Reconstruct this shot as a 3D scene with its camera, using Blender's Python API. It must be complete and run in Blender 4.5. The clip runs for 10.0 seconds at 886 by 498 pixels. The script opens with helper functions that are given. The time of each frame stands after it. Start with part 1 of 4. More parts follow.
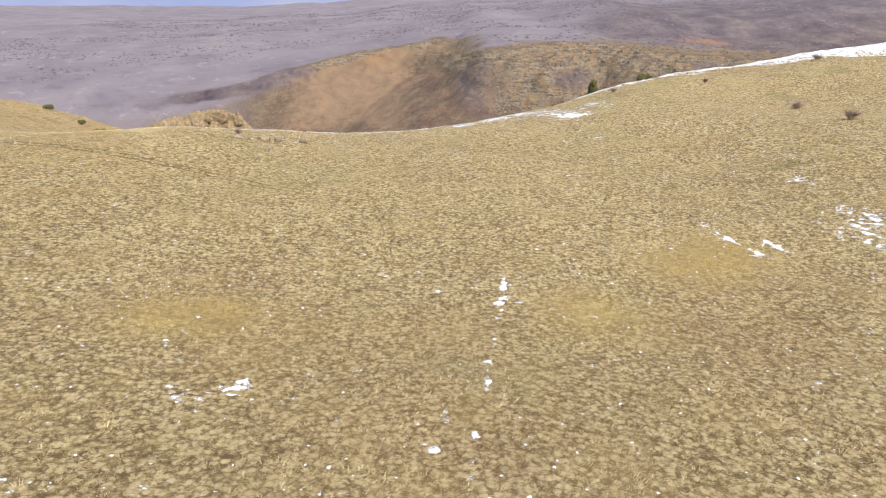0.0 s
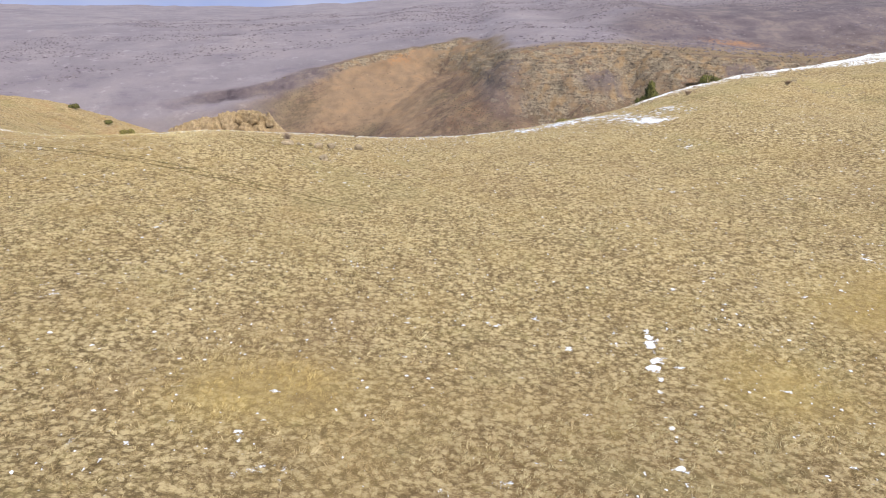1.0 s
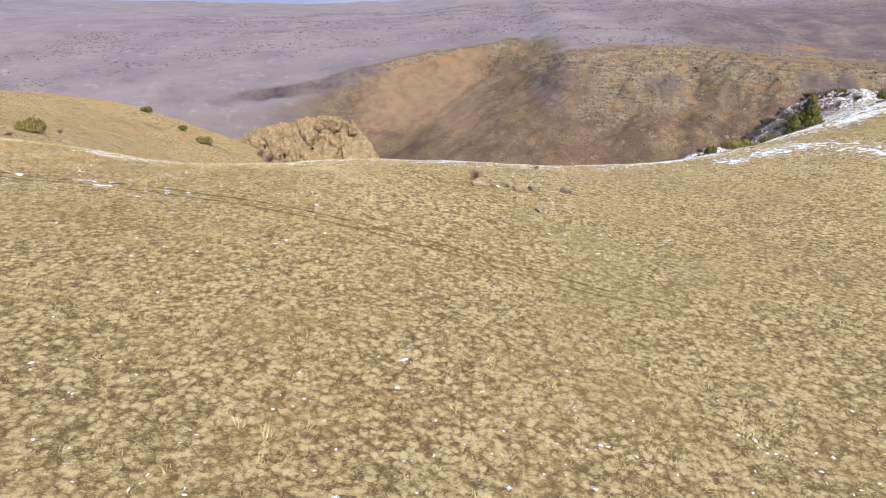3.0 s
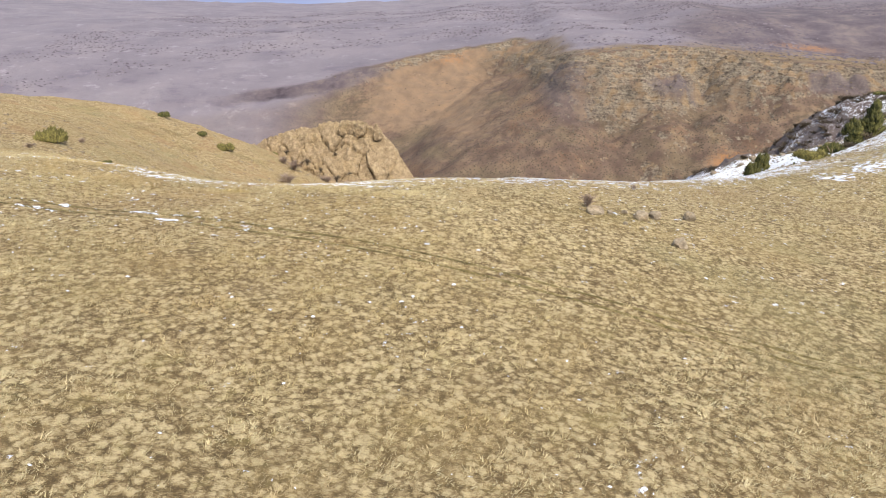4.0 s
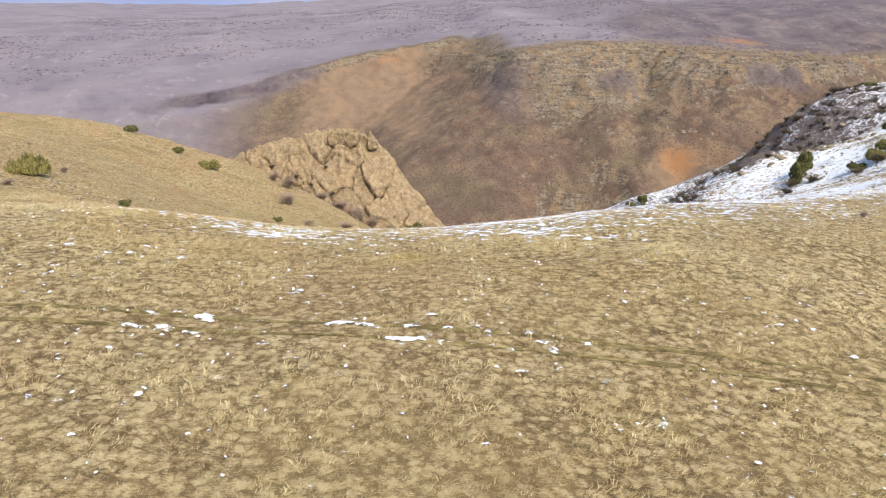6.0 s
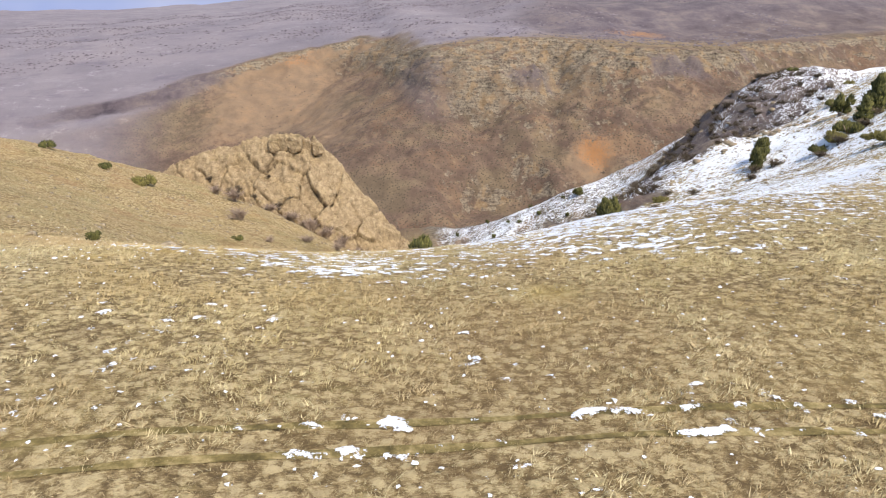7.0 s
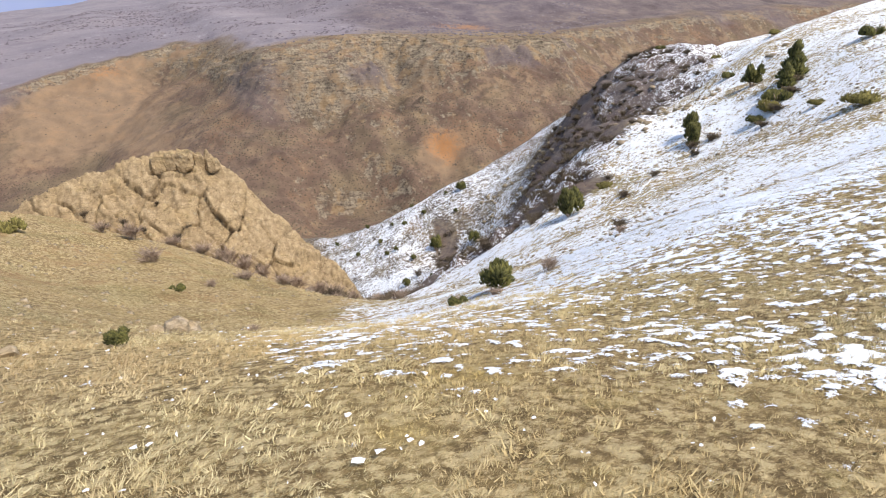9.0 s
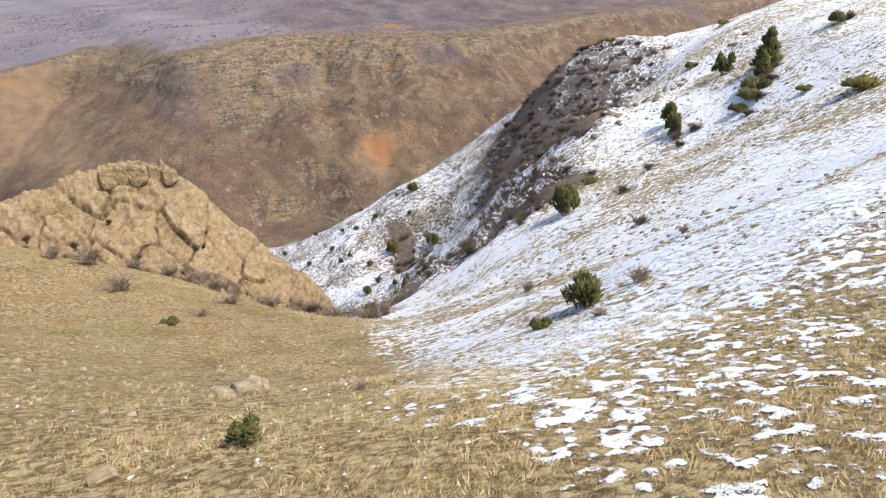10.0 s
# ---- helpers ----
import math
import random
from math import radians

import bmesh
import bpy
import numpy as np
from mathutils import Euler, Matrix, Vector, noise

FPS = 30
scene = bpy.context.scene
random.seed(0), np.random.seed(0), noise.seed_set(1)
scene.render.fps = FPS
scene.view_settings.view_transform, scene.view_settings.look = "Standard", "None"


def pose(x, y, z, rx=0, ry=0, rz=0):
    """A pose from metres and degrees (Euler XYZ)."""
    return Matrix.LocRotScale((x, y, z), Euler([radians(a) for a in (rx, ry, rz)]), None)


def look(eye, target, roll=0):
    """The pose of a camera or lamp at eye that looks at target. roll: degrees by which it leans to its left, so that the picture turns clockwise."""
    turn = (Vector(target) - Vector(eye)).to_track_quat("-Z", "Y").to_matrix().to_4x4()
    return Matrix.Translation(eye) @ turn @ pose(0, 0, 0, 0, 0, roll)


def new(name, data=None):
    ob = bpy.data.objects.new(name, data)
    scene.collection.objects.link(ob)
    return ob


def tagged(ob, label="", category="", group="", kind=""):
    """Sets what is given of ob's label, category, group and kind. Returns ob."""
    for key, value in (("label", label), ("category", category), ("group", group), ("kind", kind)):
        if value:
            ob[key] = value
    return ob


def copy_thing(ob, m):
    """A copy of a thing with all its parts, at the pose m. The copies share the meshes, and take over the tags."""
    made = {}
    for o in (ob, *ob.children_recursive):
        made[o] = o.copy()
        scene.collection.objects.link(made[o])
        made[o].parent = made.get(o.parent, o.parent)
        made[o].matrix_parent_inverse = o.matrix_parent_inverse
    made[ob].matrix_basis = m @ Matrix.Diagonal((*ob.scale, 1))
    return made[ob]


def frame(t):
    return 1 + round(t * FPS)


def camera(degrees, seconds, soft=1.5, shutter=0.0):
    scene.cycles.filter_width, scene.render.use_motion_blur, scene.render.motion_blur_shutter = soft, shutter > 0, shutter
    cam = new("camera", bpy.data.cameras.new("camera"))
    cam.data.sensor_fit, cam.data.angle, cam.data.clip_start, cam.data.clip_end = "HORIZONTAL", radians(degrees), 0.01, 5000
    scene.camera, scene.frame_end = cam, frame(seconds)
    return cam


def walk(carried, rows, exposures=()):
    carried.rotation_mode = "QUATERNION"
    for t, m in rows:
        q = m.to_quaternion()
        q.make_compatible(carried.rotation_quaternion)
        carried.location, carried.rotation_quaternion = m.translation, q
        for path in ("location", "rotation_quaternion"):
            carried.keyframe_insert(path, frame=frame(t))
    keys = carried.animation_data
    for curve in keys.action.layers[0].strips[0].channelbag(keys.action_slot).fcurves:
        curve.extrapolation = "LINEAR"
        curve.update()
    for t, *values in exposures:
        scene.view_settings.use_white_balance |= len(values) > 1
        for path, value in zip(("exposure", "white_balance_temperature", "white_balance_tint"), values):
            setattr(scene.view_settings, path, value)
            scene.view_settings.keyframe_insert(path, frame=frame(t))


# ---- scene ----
cam = camera(66.7, 10.0, soft=1.1)
METRES, EYE, TILT, LEAN, TURN = 180.0, 36.0, -21.0, -1.0, 0.0
ROWS = [
    (0.0, 0.0, 0.0, 0.0, -0.0, 0.0, -0.0),
    (0.5, -0.0237, 0.0415, 0.0097, 1.09, 0.05, -0.54),
    (1.0, -0.0522, 0.0827, 0.0193, 1.42, 0.08, -0.71),
    (1.5, -0.0855, 0.1219, 0.0313, 1.32, 0.06, -0.69),
    (2.0, -0.1218, 0.1601, 0.0447, 2.03, 0.03, -1.11),
    (2.5, -0.1598, 0.1978, 0.0574, 3.11, 0.0, -1.75),
    (3.0, -0.1995, 0.2349, 0.0696, 4.04, -0.04, -2.34),
    (4.5, -0.3041, 0.3233, 0.0978, 3.45, -0.05, -2.19),
    (5.0, -0.3425, 0.3557, 0.1064, 2.41, -0.02, -1.7),
    (5.5, -0.3806, 0.3883, 0.1147, 0.75, 0.01, -0.9),
    (7.0, -0.4877, 0.4892, 0.1355, -9.09, -0.3, 4.13),
    (7.5, -0.5192, 0.5247, 0.1435, -12.9, -0.65, 6.03),
    (8.0, -0.5494, 0.5628, 0.1529, -16.81, -1.13, 7.92),
    (8.5, -0.5769, 0.6027, 0.1616, -20.09, -1.63, 9.46),
    (9.0, -0.6012, 0.6438, 0.1706, -23.01, -2.15, 10.81),
    (9.5, -0.6233, 0.6854, 0.1814, -26.05, -2.76, 12.13),
    (10.0, -0.6428, 0.7279, 0.193, -29.26, -3.49, 13.51),
]
walk(cam, [(t, pose(0, 0, EYE, TILT, LEAN, TURN) @ pose(METRES * x, METRES * y, METRES * z, 90 + pitch, roll, yaw)) for t, x, y, z, yaw, pitch, roll in ROWS])

# ---- light: a high sun veiled by thin cloud, with an open sky round it ----
SUN_ELEVATION, SUN_AZIMUTH = 57.0, 146.0   # degrees; azimuth clockwise from +y
world = bpy.data.worlds.new("sky")
scene.world = world
world.use_nodes = True
wn = world.node_tree.nodes
sky = wn.new("ShaderNodeTexSky")
sky.sky_type = "NISHITA"
sky.sun_disc = False
sky.sun_elevation = radians(SUN_ELEVATION)
sky.sun_rotation = radians(SUN_AZIMUTH)
sky.dust_density = 2.0
wn["Background"].inputs["Strength"].default_value = 0.15
world.node_tree.links.new(sky.outputs[0], wn["Background"].inputs[0])
sun = new("sun", bpy.data.lights.new("sun", "SUN"))
sun.data.energy = 2.9
sun.data.angle = radians(8)
sun.data.color = (1.0, 0.93, 0.82)
az, el = radians(SUN_AZIMUTH), radians(SUN_ELEVATION)
sun.matrix_world = look((0, 0, 300), (-200 * math.sin(az) * math.cos(el), -200 * math.cos(az) * math.cos(el), 300 - 200 * math.sin(el)))
scene.view_settings.exposure = 0.64


# ---- noise and landforms ----
def smooth(a, b, v):
    t = np.clip((v - a) / (b - a), 0, 1)
    return t * t * (3 - 2 * t)


def lattice(ix, iy, seed):
    h = (ix.astype(np.int64) * 374761393 + iy.astype(np.int64) * 668265263 + seed * 974634777) & 0xFFFFFFFF
    h = ((h ^ (h >> 13)) * 1274126177) & 0xFFFFFFFF
    return ((h ^ (h >> 16)) & 0xFFFF) / 65535.0


def grain(x, y, seed=0):
    """Smooth value noise of unit wavelength, -1 to 1."""
    x, y = np.asarray(x, float), np.asarray(y, float)
    ix, iy = np.floor(x), np.floor(y)
    u, v = x - ix, y - iy
    u, v = u * u * (3 - 2 * u), v * v * (3 - 2 * v)
    a, b = lattice(ix, iy, seed), lattice(ix + 1, iy, seed)
    c, d = lattice(ix, iy + 1, seed), lattice(ix + 1, iy + 1, seed)
    return 2 * (a + (b - a) * u + (c - a) * v + (a - b - c + d) * u * v) - 1


def fbm(x, y, size, octaves=4, seed=0):
    total = 0.0
    for k in range(octaves):
        f = 2 ** k / size
        total = total + grain(x * f + 17.3 * k, y * f - 9.1 * k, seed + k) * 0.5 ** k
    return total


def crags(x, y, size, octaves=4, seed=0):
    """Ridged noise, 0 to about 1."""
    total = 0.0
    for k in range(octaves):
        f = 2 ** k / size
        total = total + (1 - np.abs(grain(x * f + 5.7 * k, y * f + 3.3 * k, seed + k))) * 0.5 ** (k + 1)
    return total


BROAD_SIZE, BROAD = 105.0, [
    (-280, 60, 1.8), (-160, 60, 5.3), (-40, 60, 2.9), (80, 60, -6.1), (200, 60, 3.7), (-280, 180, -4.5), (-160, 180, -5.6),
    (-40, 180, -12.5), (80, 180, 16.0), (200, 180, -12.6), (-280, 300, -5.5), (-160, 300, 20.7), (-40, 300, -26.6), (80, 300, -14.6),
    (200, 300, 43.6), (-280, 420, -4.2), (-160, 420, 14.5), (-40, 420, -60.4), (80, 420, 95.6), (200, 420, -0.8), (-280, 540, 31.4),
    (-160, 540, -37.2), (-40, 540, 78.6), (80, 540, -28.5), (200, 540, 70.4)]
KNOLL_SIZE, KNOLLS = 34.0, [
    (-100, 110, 2.8), (-60, 110, 2.2), (-15, 110, -0.5), (40, 120, -3.6), (90, 170, -7.4), (-105, 150, 2.0), (-75, 155, -0.6),
    (-45, 165, 4.9), (-5, 165, 0.6), (-140, 190, 0.8), (-95, 195, -10.9), (-60, 195, -2.9), (-25, 205, -4.1), (15, 215, -0.2),
    (50, 240, 0.5), (-130, 235, -8.8), (-95, 235, -1.8), (-60, 245, -13.1), (-15, 255, 5.6), (35, 285, 11.3), (110, 260, 3.5),
    (-130, 275, -0.2), (-52, 285, -5.4), (0, 345, -12.0), (45, 385, -22.2), (110, 395, -0.7), (-158, 262, -0.6), (75, 350, -4.2),
    (120, 345, -7.4), (30, 430, -13.8), (80, 425, -33.7), (-10, 60, -3.3), (40, 65, -2.2)]
SPUR_SIZE, SPURS = 24.0, [
    (60, 205, 4.1), (30, 160, -0.1), (0, 135, 0.3), (75, 245, 6.6), (95, 290, 6.9), (125, 310, 2.6), (95, 330, -7.7),
    (60, 320, -2.4), (110, 370, 5.1), (70, 385, -5.0), (95, 365, 0.1), (25, 300, 3.9), (60, 415, -1.5), (25, 395, -14.8),
    (-20, 235, -0.6), (20, 245, -4.2), (-45, 130, 3.1), (-110, 130, 1.9), (-70, 130, 1.0), (150, 250, -2.7), (88, 368, -9.0), (-180, 235, -4.0)]


def near_land(x, y):
    """The steppe plateau, the ravine cut into it and the hillside beyond."""
    z = 12 - 227 * smooth(170, 650, y)
    for size, swells in ((BROAD_SIZE, BROAD), (KNOLL_SIZE, KNOLLS), (SPUR_SIZE, SPURS)):
        for a, b, h in swells:
            z = z + h * np.exp(-((x - a) ** 2 + (y - b) ** 2) / size ** 2)
    return z


def softly(x, xs, ys, blur):
    """A bent line through a few corners, with its corners rounded off."""
    return sum(np.interp(x + k * blur, xs, ys) for k in (-1.2, -0.6, 0, 0.6, 1.2)) / 5


# the brink of the far plateau: x, y, height, then length and drop of the broken ledges under it, and the rise behind it
BRINK = [(-2600, 1500, -205, 10, 5, 118), (-1200, 1250, -195, 10, 5, 112), (-700, 1200, -176, 12, 6, 100), (-535, 1225, -158, 14, 9, 96), (-400, 1262, -138, 20, 12, 84),
         (-310, 1300, -118, 26, 17, 70), (-250, 1328, -104, 34, 24, 60), (-162, 1362, -82, 36, 28, 52), (-136, 1372, -78, 36, 27, 50), (-70, 1400, -74, 34, 24, 48),
         (-15, 1404, -72, 34, 22, 46), (22, 1330, -68, 40, 24, 44), (48, 1160, -58, 60, 36, 42), (72, 1066, -47, 90, 64, 30), (150, 1055, -39, 94, 68, 22),
         (252, 1052, -35, 86, 62, 16), (292, 1022, -41, 54, 36, 18), (347, 1000, -43, 36, 24, 18), (400, 985, -44, 32, 24, 16), (450, 980, -48, 30, 22, 16),
         (520, 1040, -52, 24, 16, 18), (600, 1120, -50, 20, 12, 20), (900, 1180, -40, 20, 12, 40), (2600, 1300, 0, 20, 12, 60)]
BRINK_X, BRINK_Y, BRINK_Z, LEDGE_LONG, LEDGE_DROP, RISE = (list(c) for c in zip(*BRINK))


def from_brink(x, y):
    """Distance from the brink: plus on the plateau, minus over the gorge."""
    best = np.full(np.shape(x), 1e9)
    for (ax, ay, *_), (bx, by, *_) in zip(BRINK, BRINK[1:]):
        t = np.clip(((x - ax) * (bx - ax) + (y - ay) * (by - ay)) / ((bx - ax) ** 2 + (by - ay) ** 2), 0, 1)
        best = np.minimum(best, np.hypot(x - ax - t * (bx - ax), y - ay - t * (by - ay)))
    return np.where(y > np.interp(x, BRINK_X, BRINK_Y), best, -best)


def brink_share(x, y):
    """Distance from the brink with its bays and buttresses."""
    return from_brink(x, y) + 13 * fbm(x, y, 85, 3, 12) + 6 * fbm(x, y, 22, 3, 18) * smooth(-420, -250, x)


def far_top(x, y, s):
    reach = np.interp(x, [-1400, -500, 300], [0.0, 0.012, 0.02])
    edge, s = s, y - softly(x, BRINK_X, BRINK_Y, 90)
    z = softly(x, BRINK_X, BRINK_Z, 14) + softly(x, BRINK_X, RISE, 60) * (1 - np.exp(-np.clip(s, 0, None) / 260)) + reach * np.clip(s - 350, 0, 3000)
    back = y - (1330 + 22 * fbm(x, y, 120, 3, 7))
    z = z + 38 * smooth(-60, 160, back) * smooth(200, 380, x) - 7 * smooth(20, 90, s) * smooth(60, 200, x) * (1 - smooth(-120, 0, back))
    ledge = smooth(0, 30, edge) * (1 - smooth(70, 200, edge)) * smooth(20, 70, x)
    folds = 14 * smooth(150, 500, s) * (crags(x - 0.5 * y, y + 0.2 * x, 520, 4, 55) - 0.5)
    scarps = 5 * smooth(60, 200, s) * (1 - smooth(500, 1000, s)) * (crags(0.35 * x - 0.5 * y, y + 0.3 * x, 130, 5, 58) - 0.5)
    return z + 5 * (crags(x, y, 30, 4, 77) - 0.47) * ledge + folds + scarps + (1.5 + 4 * smooth(200, 600, s)) * fbm(x, y, 150, 4, 3) * smooth(0, 80, edge)


def far_land(x, y):
    mesa = smooth(20, 80, x)
    s = brink_share(x, y)
    top = far_top(x, y, s)
    d = np.clip(-s, 0, None)
    long = softly(x, BRINK_X, LEDGE_LONG, 14) * (1 + 0.25 * fbm(x, y, 60, 2, 41))
    drop = softly(x, BRINK_X, LEDGE_DROP, 14)
    # ledges: a flight of uneven cliffs and shelves, ending in a last cliff over the scree
    u = np.clip(d / long, 0, 1)
    fall = drop * (0.8 * u + 0.2 * smooth(0.72, 1.0, u))
    step = 6.5 + 2.5 * fbm(x, y, 90, 2, 43)
    q = (fall + 3.0 * fbm(x, y, 38, 3, 71)) / step
    fall = fall + step * (smooth(0.3, 0.7, q - np.floor(q)) - (q - np.floor(q))) * smooth(0, 0.15, u) * (1 - smooth(0.88, 1.0, u)) * smooth(-0.5, 0.2, fbm(x, y, 55, 2, 73) + 0.25)
    rough = smooth(0, 0.12, u) * (1 - 0.75 * smooth(0, 60, d - long))
    jag = 6.0 * (crags(x, y, 26, 5, 25) - 0.48) + 2.2 * fbm(x, y, 7, 2, 26)
    scree = np.clip(d - long, 0, None)
    below = top - fall - (0.45 + 0.19 * mesa) * scree + jag * rough * (0.5 + 0.5 * mesa)
    # gullies and rock ribs that run slantwise down the scree
    lean = x + 0.55 * y
    below = below + (1.5 + 4.0 * mesa) * (crags(lean + 30 * fbm(x, y, 90, 3, 36), 0.6 * y + 20 * fbm(x, y, 70, 2, 39), 130, 2, 21) - 0.5) * smooth(0, 70, scree) + (0.4 + 0.6 * mesa) * (crags(lean + 9 * fbm(x, y, 40, 3, 37), 0.7 * y + 9 * fbm(x, y, 40, 3, 38), 24, 4, 29) - 0.48) * smooth(0, 30, scree)
    below = below + 0.5 * fbm(x, y, 9, 2, 33) * (0.4 + mesa)
    z = np.where(s > 0, top, below)
    return np.maximum(z, -219 + 4 * fbm(x, y, 60, 3, 9))


def outcrop(x, y):
    """The craggy rib of rock beside the ravine."""
    crest = np.interp(x, [-165, -145, -128, -112, -104, -98, -90, -80, -67, -58, -50], [-42, -30, -22, -17.8, -16.6, -15.8, -18, -29.5, -45, -56, -72])
    line = np.interp(x, [-150, -112, -90, -67, -50], [302, 303, 303, 297, 290])
    d = y - line
    return crest - np.where(d < 0, -1.5 * d, 2.2 * d)


def to_segment(x, y, ax, ay, bx, by):
    t = np.clip(((x - ax) * (bx - ax) + (y - ay) * (by - ay)) / ((bx - ax) ** 2 + (by - ay) ** 2), 0, 1)
    return np.hypot(x - ax - t * (bx - ax), y - ay - t * (by - ay))


def rocky_rib(x, y):
    """Share of bare crag on the spur of the snowy hillside, 0 to 1."""
    x, y = np.asarray(x, float), np.asarray(y, float)
    d = np.minimum(to_segment(x, y, -14.0, 280.0, 112.0, 357.0), to_segment(x, y, 46.0, 340.0, 94.0, 396.0) + 4)
    return 1 - smooth(13, 31, d + 8 * fbm(x, y, 22, 3, 92))


def terrain(x, y):
    x, y = np.broadcast_arrays(np.asarray(x, float), np.asarray(y, float))
    shape, x, y = x.shape, x.ravel(), y.ravel()
    z = np.full(x.shape, -215.0)
    i = np.flatnonzero((y < 645) & (np.abs(x) < 1500))
    a, b = x[i], y[i]
    rough = smooth(135, 260, b)
    near = near_land(a, b) + 0.25 * fbm(a, b, 14, 4, 2) * (1 + 2 * rough) + 0.3 * fbm(a, b, 4.5, 2, 6) * smooth(185, 240, b) + 1.8 * rough * fbm(a, b, 40, 3, 8) * smooth(240, 330, b)
    rib = rocky_rib(a, b)
    near = near + 10.0 * rib * (crags(a, b, 15, 4, 90) - 0.45) + 1.2 * rib * fbm(a, b, 3.5, 2, 94)
    rock = outcrop(a, b)
    z[i] = np.where(np.abs(a + 105) < 60, np.maximum(near, np.minimum(rock - 2.2, near + 40)), near)
    out = np.flatnonzero((y < 645) & (np.abs(x) >= 1500))
    z[out] = near_land(x[out], y[out])
    i = np.flatnonzero(y > 555)
    near = np.where(y[i] < 645, z[i], near_land(x[i], y[i]))
    z[i] = near + (np.maximum(near, far_land(x[i], y[i])) - near) * smooth(560, 640, y[i])
    return z.reshape(shape)


def spaced(parts):
    """Axis positions from (start, end, step) stretches."""
    return np.unique(np.concatenate([np.arange(a, b, s) for a, b, s in parts]))


# ---- materials ----
def mat(name, base, rough=0.9):
    m = bpy.data.materials.new(name)
    m.use_nodes = True
    b = m.node_tree.nodes["Principled BSDF"]
    b.inputs["Base Color"].default_value = (*base, 1)
    b.inputs["Roughness"].default_value = rough
    b.inputs["Specular IOR Level"].default_value = 0.15
    return m, m.node_tree.nodes, m.node_tree.links, b


def node(nodes, kind, **values):
    n = nodes.new(kind)
    for k, v in values.items():
        n.inputs[k].default_value = v
    return n


def noise_of(nodes, links, coord, scale, detail=5.0, rough=0.6):
    n = node(nodes, "ShaderNodeTexNoise", Scale=scale, Detail=detail, Roughness=rough)
    links.new(coord, n.inputs["Vector"])
    return n.outputs["Fac"]


def ramp(nodes, links, fac, stops):
    r = nodes.new("ShaderNodeValToRGB")
    e = r.color_ramp.elements
    while len(e) < len(stops):
        e.new(0.5)
    for q, (p, c) in zip(e, stops):
        q.position, q.color = p, (*c, 1)
    links.new(fac, r.inputs[0])
    return r.outputs[0]


def mixed(nodes, links, fac, a, b):
    n = nodes.new("ShaderNodeMix")
    n.data_type = "RGBA"
    if isinstance(fac, float):
        n.inputs[0].default_value = fac
    else:
        links.new(fac, n.inputs[0])
    for s, v in ((n.inputs[6], a), (n.inputs[7], b)):
        if isinstance(v, tuple):
            s.default_value = (*v, 1)
        else:
            links.new(v, s)
    return n.outputs[2]


def calc(nodes, links, op, a, b=0.0, clamp=False):
    n = nodes.new("ShaderNodeMath")
    n.operation = op
    n.use_clamp = clamp
    for s, v in ((n.inputs[0], a), (n.inputs[1], b)):
        if isinstance(v, (int, float)):
            s.default_value = v
        else:
            links.new(v, s)
    return n.outputs[0]


def attribute(nodes, name):
    n = nodes.new("ShaderNodeAttribute")
    n.attribute_name = name
    return n.outputs["Fac"]


def over(nodes, links, value, lo, hi):
    n = node(nodes, "ShaderNodeMapRange")
    n.interpolation_type = "SMOOTHSTEP"
    n.inputs["From Min"].default_value, n.inputs["From Max"].default_value = lo, hi
    links.new(value, n.inputs["Value"])
    return n.outputs["Result"]


def relief(nodes, links, b, height, strength, distance):
    n = node(nodes, "ShaderNodeBump", Strength=strength, Distance=distance)
    links.new(height, n.inputs["Height"])
    links.new(n.outputs[0], b.inputs["Normal"])


